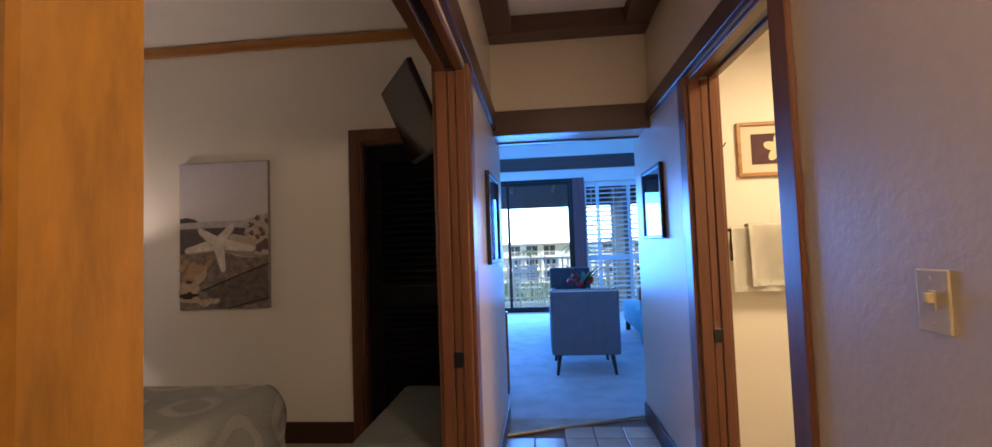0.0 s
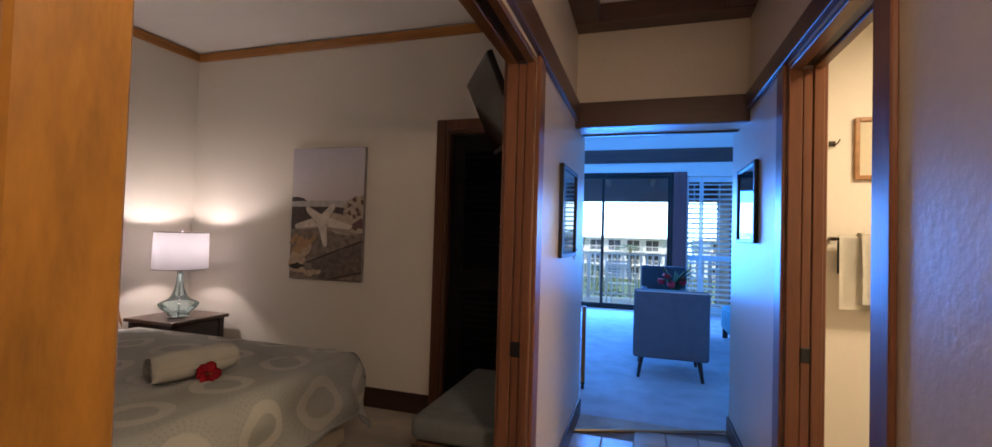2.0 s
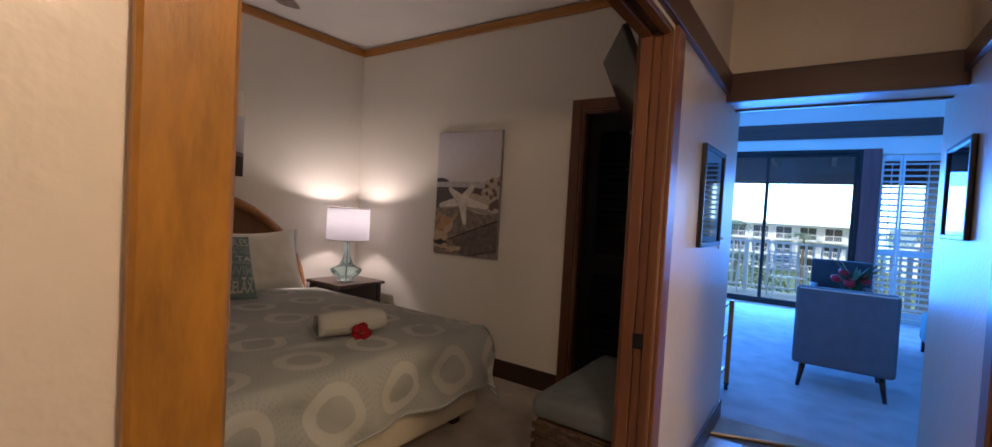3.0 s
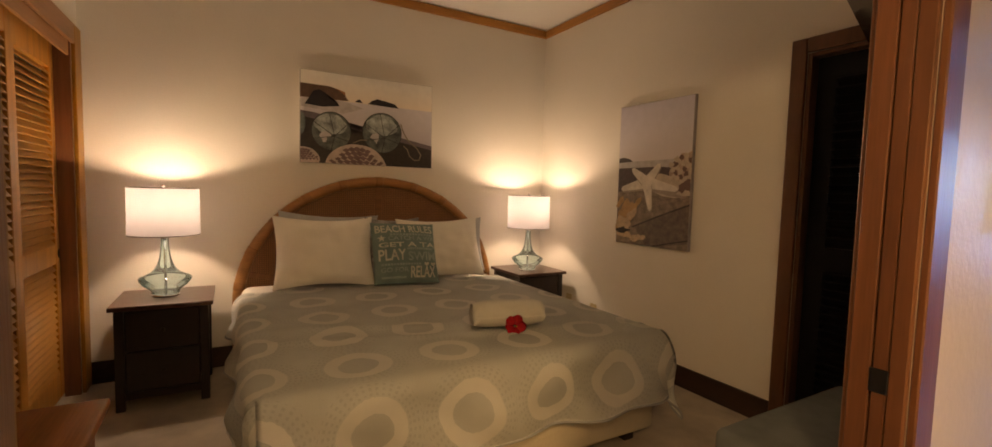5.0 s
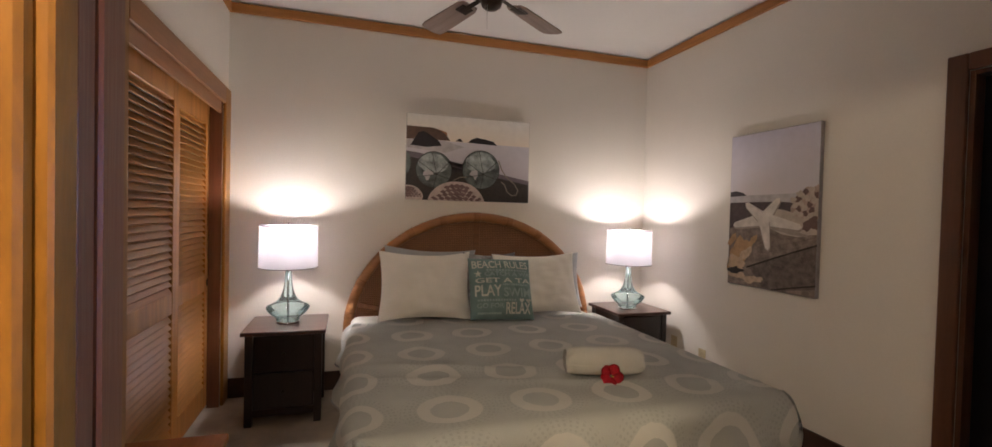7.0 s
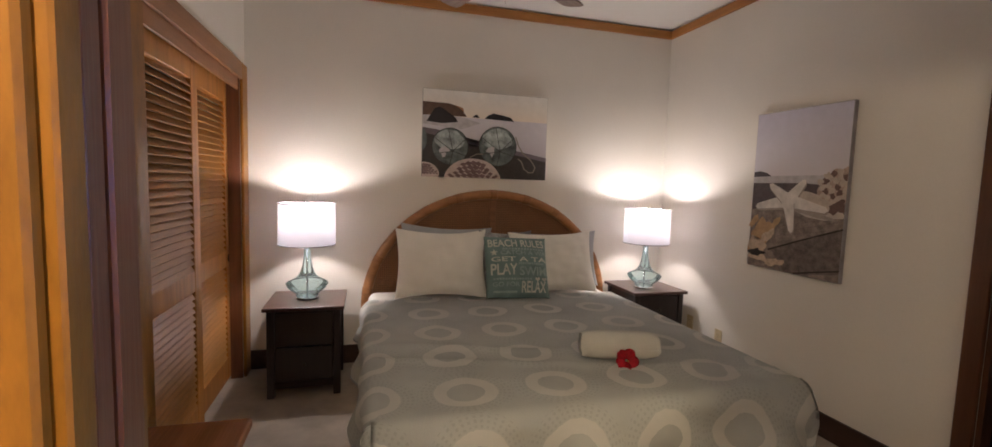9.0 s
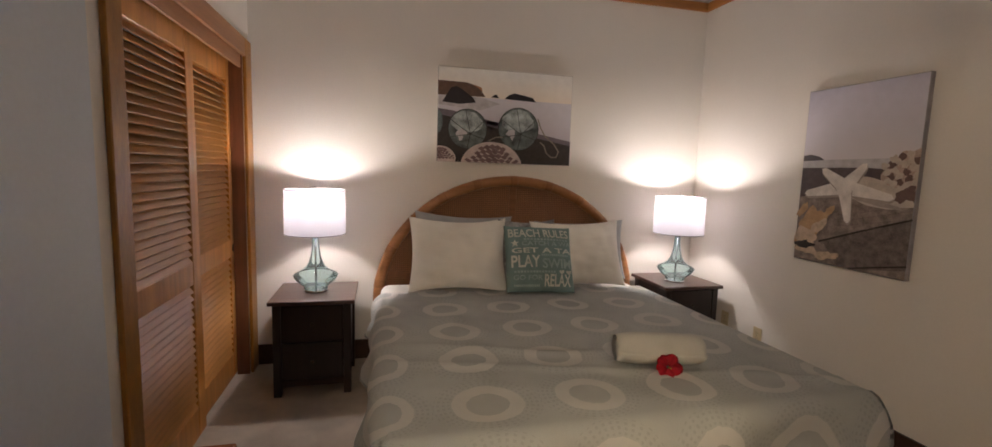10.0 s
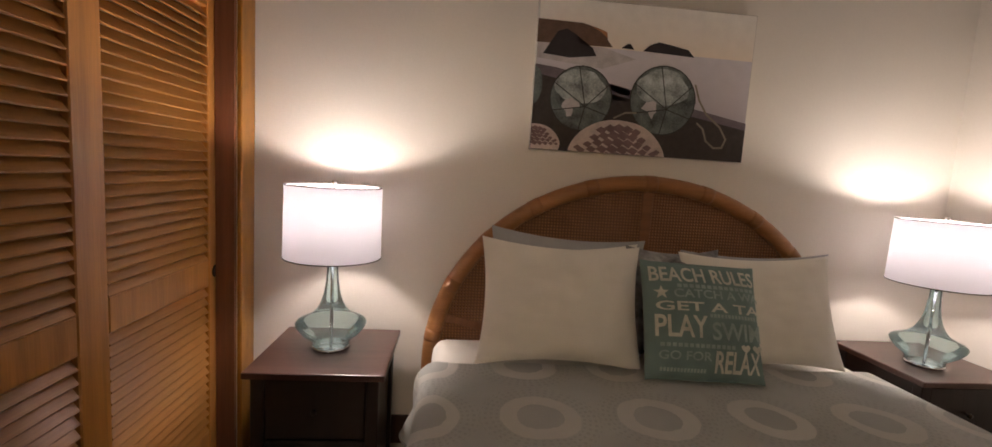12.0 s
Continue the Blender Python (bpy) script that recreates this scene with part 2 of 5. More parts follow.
def ring_cloth(name, ground, ring, centre, pitch, inner, outer):
    """A woven cover with printed rings, staggered row by row, laid out in the cloth's own metres."""
    mat = material(name, ground, 0.9, vary=0.10, scale=3, fine=260, bump=0.3, depth=0.002, coords="UV", spec=0.2)
    nodes, links = mat.node_tree.nodes, mat.node_tree.links
    tc, sep = nodes.new("ShaderNodeTexCoord"), nodes.new("ShaderNodeSeparateXYZ")
    links.new(tc.outputs["UV"], sep.inputs[0])

    def calc(op, a, b=None, c=None):
        node = nodes.new("ShaderNodeMath")
        node.operation = op
        for i, v in enumerate((a, b, c)):
            if v is None:
                continue
            if isinstance(v, (int, float)):
                node.inputs[i].default_value = v
            else:
                links.new(v, node.inputs[i])
        return node.outputs[0]

    u = calc("DIVIDE", calc("SUBTRACT", sep.outputs[0], centre[0]), pitch[0])
    v = calc("DIVIDE", calc("SUBTRACT", sep.outputs[1], centre[1]), pitch[1])
    row = calc("ROUND", u)
    odd = calc("MULTIPLY", calc("ABSOLUTE", calc("MODULO", row, 2.0)), 0.5 if len(pitch) > 2 else 0.0)
    v = calc("ADD", v, odd)
    du = calc("MULTIPLY", calc("SUBTRACT", u, row), pitch[0])
    dv = calc("MULTIPLY", calc("SUBTRACT", v, calc("ROUND", v)), pitch[1])
    r = calc("SQRT", calc("ADD", calc("MULTIPLY", du, du), calc("MULTIPLY", dv, dv)))
    wob = nodes.new("ShaderNodeTexNoise")
    wob.inputs["Scale"].default_value = 40
    links.new(tc.outputs["UV"], wob.inputs["Vector"])
    r = calc("ADD", r, calc("MULTIPLY", calc("SUBTRACT", wob.outputs[0], 0.5), 0.012))
    mid, half = (inner + outer) / 2, (outer - inner) / 2
    band = calc("LESS_THAN", calc("ABSOLUTE", calc("SUBTRACT", r, mid)), half)
    # rows of dots round each ring
    turn = calc("ARCTAN2", dv, du)
    dots = calc("GREATER_THAN", calc("SINE", calc("MULTIPLY", turn, 40.0)), 0.2)
    halo = calc("LESS_THAN", calc("ABSOLUTE", calc("SUBTRACT", calc("MODULO", calc("SUBTRACT", r, outer), 0.018), 0.009)), 0.0045)
    halo = calc("MULTIPLY", halo, calc("MULTIPLY", calc("GREATER_THAN", r, outer + 0.006), calc("LESS_THAN", r, outer + 0.062)))
    halo = calc("MULTIPLY", calc("MULTIPLY", halo, dots), 0.20)
    core = calc("MULTIPLY", calc("LESS_THAN", r, inner), 0.10)
    weave = calc("MULTIPLY_ADD", wob.outputs[0], 0.25, 0.78)
    amount = calc("MULTIPLY", band, weave)
    stitched = nodes.new("ShaderNodeMix")
    stitched.data_type = "RGBA"
    mix = nodes.new("ShaderNodeMix")
    mix.data_type = "RGBA"
    bsdf = nodes["Principled BSDF"]
    links.new(bsdf.inputs["Base Color"].links[0].from_socket, stitched.inputs["A"])
    stitched.inputs["B"].default_value = (*(c * 0.42 for c in ground), 1)
    links.new(calc("MAXIMUM", halo, core), stitched.inputs["Factor"])
    links.new(stitched.outputs["Result"], mix.inputs["A"])
    mix.inputs["B"].default_value = (*ring, 1)
    links.new(amount, mix.inputs["Factor"])
    links.new(mix.outputs["Result"], bsdf.inputs["Base Color"])
    return mat


QUILT = ring_cloth("ring_quilt", (0.78, 0.79, 0.76), (0.94, 0.925, 0.88), (1.85, 0.36), (0.375, 0.376), 0.074, 0.126)


# ---- mesh helpers ----
def bm_new():
    return bmesh.new()


def box(bm, x0, x1, y0, y1, z0, z1, bevel=0.0, seg=1):
    m = Matrix.Translation(((x0 + x1) / 2, (y0 + y1) / 2, (z0 + z1) / 2)) @ Matrix.Diagonal((abs(x1 - x0), abs(y1 - y0), abs(z1 - z0), 1))
    made = bmesh.ops.create_cube(bm, size=1, matrix=m)["verts"]
    if bevel:
        edges = list({e for v in made for e in v.link_edges})
        bmesh.ops.bevel(bm, geom=edges, offset=bevel, segments=seg, profile=0.5, affect="EDGES")
    return bm


def boxed(*a, **k):
    return box(bm_new(), *a, **k)


def rod(bm, a, b, r0, r1=None, seg=12):
    a, b = Vector(a), Vector(b)
    d = b - a
    m = Matrix.Translation((a + b) / 2) @ d.to_track_quat("Z", "Y").to_matrix().to_4x4()
    bmesh.ops.create_cone(bm, cap_ends=True, segments=seg, radius1=r0, radius2=r0 if r1 is None else r1, depth=d.length, matrix=m)
    return bm


def lathe(profile, seg=32, bm=None, at=(0, 0, 0)):
    bm = bm or bm_new()
    rings = []
    for r, z in profile:
        rings.append([bm.verts.new((at[0] + r * math.cos(2 * math.pi * i / seg), at[1] + r * math.sin(2 * math.pi * i / seg), at[2] + z)) for i in range(seg)])
    for a, b in zip(rings, rings[1:]):
        for i in range(seg):
            bm.faces.new((a[i], a[(i + 1) % seg], b[(i + 1) % seg], b[i]))
    return bm


def tube(points, r, seg=8, closed=False):
    """A round tube along points, radius r (a number or one for each point)."""
    bm = bm_new()
    pts = [Vector(p) for p in points]
    rings = []
    n = len(pts)
    for i, p in enumerate(pts):
        d = (pts[(i + 1) % n] - pts[i - 1]) if closed else (pts[min(i + 1, n - 1)] - pts[max(i - 1, 0)])
        q = d.to_track_quat("Z", "Y").to_matrix()
        rr = r[i] if isinstance(r, (list, tuple)) else r
        rings.append([bm.verts.new(p + q @ Vector((rr * math.cos(2 * math.pi * k / seg), rr * math.sin(2 * math.pi * k / seg), 0))) for k in range(seg)])
    pairs = list(zip(rings, rings[1:])) + ([(rings[-1], rings[0])] if closed else [])
    for a, b in pairs:
        for k in range(seg):
            bm.faces.new((a[k], a[(k + 1) % seg], b[(k + 1) % seg], b[k]))
    if not closed:
        bm.faces.new(rings[0][::-1]), bm.faces.new(rings[-1])
    return bm


def mesh_of(name, bm, mat, smooth=False):
    bmesh.ops.recalc_face_normals(bm, faces=bm.faces)
    me = bpy.data.meshes.new(name)
    bm.to_mesh(me)
    bm.free()
    me.materials.append(mat)
    if smooth:
        me.shade_smooth()
    return me


def part(name, bm, mat, parent, label="", smooth=False, m=None):
    ob = new(name, mesh_of(name, bm, mat, smooth))
    ob.parent = parent
    if m is not None:
        ob.matrix_basis = m
    if label:
        tagged(ob, label)
    return ob


def piece(name, me, parent, m):
    ob = new(name, me)
    ob.parent = parent
    ob.matrix_basis = m
    return ob


def thing(name, m, label, category, group=""):
    ob = new(name)
    ob.empty_display_size = 0.1
    ob.matrix_basis = m
    return tagged(ob, label, category, group)


def single(name, bm, mat, label, category, group="", m=None, smooth=False):
    ob = new(name, mesh_of(name, bm, mat, smooth))
    if m is not None:
        ob.matrix_basis = m
    return tagged(ob, label, category, group)


def structure(name, bm, mat, label="", category=""):
    ob = new(name, mesh_of(name, bm, mat))
    return tagged(ob, label or name.replace("_", " "), category or name.split("_")[0], kind="structure")


def boxes(*rows, bevel=0.0):
    bm = bm_new()
    for r in rows:
        box(bm, *r, bevel=bevel)
    return bm


# ---- structure ----
H_BED, H_HALL, H_LR = 2.775, 2.70, 3.25
WX, NY, SY = -3.51, 3.125, -0.25          # bedroom: headboard wall, picture wall, closet wall
EX0, EX1 = -0.367, -0.248                  # wall between bedroom and hall
RX0, RX1 = 0.745, 0.875                   # wall between hall and bathroom
OP0, OP1, OPH = 0.332, 1.905, 2.0         # bedroom opening
BP0, BP1, BPH = 1.47, 2.30, 2.03          # bathroom opening
CL0, CL1, CLH = -3.37, -1.915, 2.05        # closet opening
END = 3.56

structure("wall_west", boxed(WX - 0.12, WX, -1.0, NY + 0.12, 0, H_BED), WALL_SMOOTH, "cream painted bedroom wall behind the bed", "wall")
structure("wall_north", boxes((WX, -1.165, NY, NY + 0.12, 0, H_BED), (-1.165, EX0, NY, NY + 0.12, 2.015, H_BED)), WALL_SMOOTH, "cream painted bedroom wall with a dark doorway", "wall")
structure("wall_south", boxes((WX, CL0, SY - 0.12, SY, 0, H_BED), (CL1, EX0, SY - 0.12, SY, 0, H_BED), (CL0, CL1, SY - 0.12, SY, CLH, H_BED)), WALL_SMOOTH, "cream painted bedroom wall round the closet", "wall")
structure("wall_closet", boxes((WX, EX0, -1.0, -0.92, 0, H_BED), (EX0 - 0.1, EX0, -0.92, SY - 0.12, 0, H_BED)), WALL_SMOOTH, "plain wall at the back of the closet", "wall")
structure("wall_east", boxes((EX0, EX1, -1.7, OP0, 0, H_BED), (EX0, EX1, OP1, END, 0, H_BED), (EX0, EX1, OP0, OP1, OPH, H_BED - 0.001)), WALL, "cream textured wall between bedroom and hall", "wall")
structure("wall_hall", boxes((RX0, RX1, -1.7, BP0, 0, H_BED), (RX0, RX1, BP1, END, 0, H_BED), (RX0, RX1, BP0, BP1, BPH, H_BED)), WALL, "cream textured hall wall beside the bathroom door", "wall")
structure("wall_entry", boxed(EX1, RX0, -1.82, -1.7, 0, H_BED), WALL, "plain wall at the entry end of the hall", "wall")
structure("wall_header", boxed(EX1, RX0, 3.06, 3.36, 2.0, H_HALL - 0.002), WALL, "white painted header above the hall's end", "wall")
structure("ceiling_bedroom", boxed(WX - 0.12, EX0, -1.0, NY + 0.12, H_BED, H_BED + 0.1), CEILING, "white painted bedroom ceiling", "ceiling")
structure("ceiling_hall", boxed(EX0, RX1, -1.82, 3.36, H_HALL, H_BED + 0.1), CEILING, "white painted hall ceiling", "ceiling")
structure("floor_bedroom", boxed(WX - 0.12, EX1, -1.0, NY + 0.12, -0.1, 0), CARPET, "beige carpeted bedroom floor", "floor")

# bathroom shell
structure("floor_bathroom", boxed(RX1, 3.0, 0.6, 3.1, -0.1, 0), GROUT, "plain bathroom floor", "floor")
structure("wall_bathroom_north", boxed(RX1, 3.0, 2.97, 3.09, 0, 2.5), WALL_SMOOTH, "cream painted bathroom wall", "wall")
structure("wall_bathroom_south", boxed(RX1, 3.0, 0.6, 0.72, 0, 2.5), WALL_SMOOTH, "cream painted bathroom wall", "wall")
structure("wall_bathroom_east", boxed(2.9, 3.0, 0.72, 2.97, 0, 2.5), WALL_SMOOTH, "cream painted bathroom wall", "wall")
structure("ceiling_bathroom", boxed(RX1, 3.0, 0.6, 3.1, 2.5, 2.6), CEILING, "white bathroom ceiling", "ceiling")

# living room shell
LX0, LX1, LY = -2.6, 3.3, 9.0
structure("floor_living", boxed(LX0, LX1, END, LY, -0.1, 0), CARPET_PALE, "pale carpeted living room floor", "floor")
structure("wall_living_south", boxes((LX0, EX0, END - 0.12, END, 0, H_LR), (RX1, LX1, END - 0.12, END, 0, H_LR), (EX0, RX1, END - 0.12, END, H_BED, H_LR), (EX1, RX0, 3.36, END - 0.12, H_HALL + 0.02, H_BED)), WALL_SMOOTH, "cream living room wall", "wall")
structure("wall_living_side", boxes((LX0 - 0.12, LX0, END - 0.12, LY + 0.12, 0, H_LR), (LX1, LX1 + 0.12, END - 0.12, LY + 0.12, 0, H_LR)), WALL_SMOOTH, "cream living room side wall", "wall")
structure("wall_living_north", boxes((LX0, -1.75, LY, LY + 0.12, 0, H_LR), (-1.75, 0.90, LY, LY + 0.12, 2.51, H_LR), (0.90, LX1, LY, LY + 0.12, 2.43, H_LR), (0.90, 2.9, LY, LY + 0.12, 0, 0.05), (2.9, LX1, LY, LY + 0.12, 0, 2.43)), WALL_SMOOTH, "white living room wall round the balcony doors", "wall")
structure("ceiling_living", boxed(LX0, LX1, END, LY, H_LR, H_LR + 0.1), CEILING, "white living room ceiling", "ceiling")
structure("trim_living", boxes((LX0, LX1, LY - 0.025, LY, 2.68, 2.93), bevel=0.003), BAND_X, "dark wooden board along the living room wall", "trim")
structure("trim_living_soffit", boxes((EX1, RX0, 3.36, 3.39, 1.99, 2.10), bevel=0.003), BAND_X, "dark wooden board on the header", "trim")

# hall boards: band at door height and crown round the ceiling
B0, B1 = 1.985, 2.135
structure("trim_band_hall", boxes((EX1, EX1 + 0.025, -1.7, 3.035, B0 + 0.03, B1), (RX0 - 0.025, RX0, -1.7, 3.035, B0 + 0.055, B1), bevel=0.003), BAND_Y, "dark brown wooden board along the hall walls", "trim")
structure("trim_band_end", boxes((EX1, RX0, 3.03, 3.06, B0 - 0.01, B1), bevel=0.003), BAND_X, "dark brown wooden board across the header", "trim")
structure("trim_crown_hall", boxes((EX1, EX1 + 0.15, -1.7, 2.91, 2.59, H_HALL - 0.001), (RX0 - 0.15, RX0, -1.7, 2.91, 2.59, H_HALL - 0.001), bevel=0.004), BAND_Y, "dark wooden boards along the hall ceiling", "trim")
structure("trim_crown_hall_end", boxes((EX1, RX0, 2.91, 3.06, 2.585, H_HALL - 0.001), bevel=0.004), BAND_X, "dark wooden board across the hall ceiling", "trim")

# bedroom crown and baseboards
structure("trim_crown_bedroom", boxes((WX + 0.02, EX0 - 0.02, NY - 0.02, NY, 2.695, 2.763), (WX + 0.02, EX0 - 0.02, SY, SY + 0.02, 2.695, 2.763), bevel=0.004), CROWN_X, "honey-stained wooden crown moulding", "trim")
structure("trim_crown_bedroom_side", boxes((WX, WX + 0.02, SY, NY, 2.695, 2.763), (EX0 - 0.02, EX0, SY, NY, 2.695, 2.763), bevel=0.004), CROWN_Y, "honey-stained wooden crown moulding", "trim")
structure("baseboard_bedroom", boxes((WX + 0.015, -1.24, NY - 0.015, NY, 0, 0.14), (WX, WX + 0.015, SY, NY - 0.015, 0, 0.14), (EX0 - 0.015, EX0, 2.02, NY, 0, 0.14), (CL1 + 0.102, EX0, SY, SY + 0.015, 0, 0.14), bevel=0.003), BASE, "dark brown wooden baseboard", "baseboard")
structure("baseboard_hall", boxes((EX1, EX1 + 0.015, 2.02, END, 0, 0.12), (RX0 - 0.015, RX0, 2.41, END, 0, 0.12), (EX1, EX1 + 0.015, -1.7, 0.26, 0, 0.12), (RX0 - 0.015, RX0, -1.7, 1.36, 0, 0.12), bevel=0.003), BAND_Y, "dark brown wooden baseboard in the hall", "baseboard")


def pocket_opening(name, x0, x1, y0, y1, h, faces, label, wide=False):
    """Cased opening in a wall that runs along y: split jambs with a slot for the sliding leaf, head and casings."""
    base = thing(name, pose(0, 0, 0), label, "doorway")
    tagged(base, kind="structure")
    w = x1 - x0
    s0, s1 = x0 + w * 0.39, x0 + w * 0.70
    for side, y, d in (("near", y0, 1), ("far", y1, -1)):
        a, b = (y, y + 0.02 * d) if d > 0 else (y + 0.02 * d, y)
        for u0, u1 in ((x0, s0), (s1, x1)):
            # the near front jamb takes the lit copy of the same wood
            part("jamb", boxed(u0, u1, a, b, 0, h, bevel=0.003), CASING if wide and d > 0 and u1 == x1 else JAMB_SHADED, base)
        part("pocket_edge", boxed(s0 + 0.003, s1 - 0.003, min(y + 0.002 * d, y + 0.017 * d), max(y + 0.002 * d, y + 0.017 * d), 0, h - 0.02, bevel=0.003), JAMB_SHADED, base, "leading edge of a pocket door")
    part("head_jamb", boxed(x0, s0, y0 + 0.02, y1 - 0.02, h - 0.02, h, bevel=0.003), JAMB_H_SHADED, base)
    part("head_jamb", boxed(s1, x1, y0 + 0.02, y1 - 0.02, h - 0.02, h, bevel=0.003), JAMB_H_SHADED, base)
    part("track", boxed(s0 + 0.004, s1 - 0.004, y0 + 0.02, y1 - 0.02, h - 0.008, h - 0.002), BLACK, base, "dark sliding door track")
    for x, d in faces:
        c0, c1 = (x, x + 0.018) if d > 0 else (x - 0.018, x)
        # lit wood copy on the wide opening's near casings, shaded copy elsewhere
        part("casing", boxed(c0, c1, y0 - (0.073 if d > 0 and wide else 0.08), y0 + (0.010 if d > 0 and wide else 0.016), 0, h + 0.015, bevel=0.004), CASING if wide else JAMB_SHADED, base)
        part("casing", boxed(c0, c1, y1, y1 + 0.1, 0, h + 0.015, bevel=0.004), JAMB_SHADED, base)
    return base, (s0 + s1) / 2


opening, mid = pocket_opening("door_1", EX0, EX1, OP0, OP1, OPH, ((EX1, 1), (EX0, -1)), "wide wooden cased opening with pocket doors slid away", True)
part("head_casing", boxed(EX0 - 0.018, EX0, OP0 - 0.1, OP1 + 0.1, OPH + 0.017, OPH + 0.11, bevel=0.004), CASING_H, opening)
part("latch", boxed(mid - 0.02, mid + 0.02, OP1 - 0.022, OP1 - 0.0175, 0.80, 0.86, bevel=0.002), BLACK, opening, "black recessed door latch")
opening2, mid2 = pocket_opening("door_2", RX0, RX1, BP0, BP1, BPH, ((RX0, -1), (RX1, 1)), "wooden cased bathroom doorway with pocket door")
part("latch", boxed(mid2 - 0.018, mid2 + 0.018, BP1 - 0.022, BP1 - 0.0175, 0.80, 0.86, bevel=0.002), BLACK, opening2, "black recessed door latch")

# dark door in the picture wall
door3 = thing("door_3", pose(0, 0, 0), "dark wooden louvred door in a brown casing", "door")
tagged(door3, kind="structure")
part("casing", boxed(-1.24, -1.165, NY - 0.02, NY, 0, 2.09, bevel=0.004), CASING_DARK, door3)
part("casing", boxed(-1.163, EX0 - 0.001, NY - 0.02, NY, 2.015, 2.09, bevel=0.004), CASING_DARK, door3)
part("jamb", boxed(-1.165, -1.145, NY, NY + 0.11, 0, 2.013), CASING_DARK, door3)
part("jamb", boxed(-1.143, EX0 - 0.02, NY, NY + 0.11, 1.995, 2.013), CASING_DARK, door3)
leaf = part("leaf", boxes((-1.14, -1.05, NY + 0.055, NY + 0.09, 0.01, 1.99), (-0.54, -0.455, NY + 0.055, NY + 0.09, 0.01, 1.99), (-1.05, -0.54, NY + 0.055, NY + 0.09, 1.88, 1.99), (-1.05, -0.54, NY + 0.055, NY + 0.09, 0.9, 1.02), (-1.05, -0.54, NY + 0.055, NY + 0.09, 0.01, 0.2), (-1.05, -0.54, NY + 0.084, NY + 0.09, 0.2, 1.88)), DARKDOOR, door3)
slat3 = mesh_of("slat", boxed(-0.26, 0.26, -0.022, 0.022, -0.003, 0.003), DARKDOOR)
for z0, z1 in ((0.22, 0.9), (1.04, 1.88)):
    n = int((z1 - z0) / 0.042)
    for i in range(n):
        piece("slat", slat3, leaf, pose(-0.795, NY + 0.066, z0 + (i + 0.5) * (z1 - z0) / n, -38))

# closet with two louvred bypass doors
closet = thing("door_4", pose(0, 0, 0), "honey-stained closet front with two louvred sliding doors", "closet door")
tagged(closet, kind="structure")
part("casing", boxed(CL1, CL1 + 0.10, SY, SY + 0.02, 0, CLH + 0.1, bevel=0.004), CASING, closet)
part("casing", boxed(WX + 0.012, CL0, SY, SY + 0.02, 0, CLH + 0.1, bevel=0.004), CASING, closet)
part("casing", boxed(CL0 + 0.001, CL1 - 0.001, SY, SY + 0.02, CLH - 0.012, CLH + 0.1, bevel=0.004), CASING_X, closet)
part("valance", boxed(CL0 + 0.021, CL1 - 0.021, SY - 0.020, SY - 0.004, CLH - 0.085, CLH - 0.002, bevel=0.003), CASING_X, closet, "plain wooden board over the door track")
part("jamb", boxed(CL0, CL0 + 0.02, SY - 0.074, SY, 0, CLH), JAMB_SHADED, closet)
part("jamb", boxed(CL1 - 0.02, CL1, SY - 0.12, SY, 0, CLH), JAMB_SHADED, closet)
part("track", boxed(CL0 + 0.02, CL1 - 0.02, SY - 0.11, SY - 0.02, CLH - 0.003, CLH), BLACK, closet, "dark sliding door track")
slat_me = mesh_of("slat", boxed(-0.29, 0.29, -0.025, 0.025, -0.0035, 0.0035, bevel=0.002), SLAT)


def louvre_door(x0, x1, yf, knob_x):
    yb = yf - 0.034
    base = part("sliding_door", boxes((x0, x0 + 0.095, yb, yf, 0.015, CLH - 0.004), (x1 - 0.095, x1, yb, yf, 0.015, CLH - 0.004), (x0 + 0.095, x1 - 0.095, yb, yf, 1.88, CLH - 0.004), (x0 + 0.095, x1 - 0.095, yb, yf, 0.79, 0.90), (x0 + 0.095, x1 - 0.095, yb, yf, 0.015, 0.17), bevel=0.004), CLOSET, closet, "louvred wooden sliding door")
    w = x1 - x0 - 0.19
    for z0, z1 in ((0.17, 0.79), (0.90, 1.88)):
        n = round((z1 - z0) / 0.036)
        for i in range(n):
            piece("slat", slat_me, base, pose((x0 + x1) / 2, (yf + yb) / 2, z0 + (i + 0.5) * (z1 - z0) / n, -54) @ Matrix.Diagonal((w / 0.58, 1, 1, 1)))
    part("finger_pull", lathe([(0.0, 0.0), (0.012, 0.0), (0.018, 0.004), (0.024, 0.004), (0.026, 0.0)], 20), BRONZE, base, "dark round finger pull", True, pose(knob_x, yf + 0.001, 0.845, -90))


louvre_door(-2.68, CL1 - 0.022, SY - 0.040, CL1 - 0.085)
louvre_door(CL0 - 0.03, -2.655, SY - 0.078, CL0 + 0.018)

# ---- bedroom things ----
# bed
BX0, BX1, BY0, BY1, BT = -3.42, -1.40, 0.585, 2.43, 0.575
bed = thing("bed", pose(-2.45, 1.52, 0), "king bed with a cream box base, white sheet and rattan headboard", "bed")


bx, by = -2.45, 1.52
part("box_base", boxed(BX0 + 0.03 - bx, BX1 - 0.02 - bx, BY0 + 0.02 - by, BY1 - 0.02 - by, 0.07, 0.33, bevel=0.03, seg=3), BOXCLOTH, bed, "cream cloth box base", True)
part("mattress", boxed(BX0 - bx, BX1 - bx, BY0 - by, BY1 - by, 0.33, BT - 0.004, bevel=0.06, seg=4), LINEN, bed, "white sheeted mattress", True)
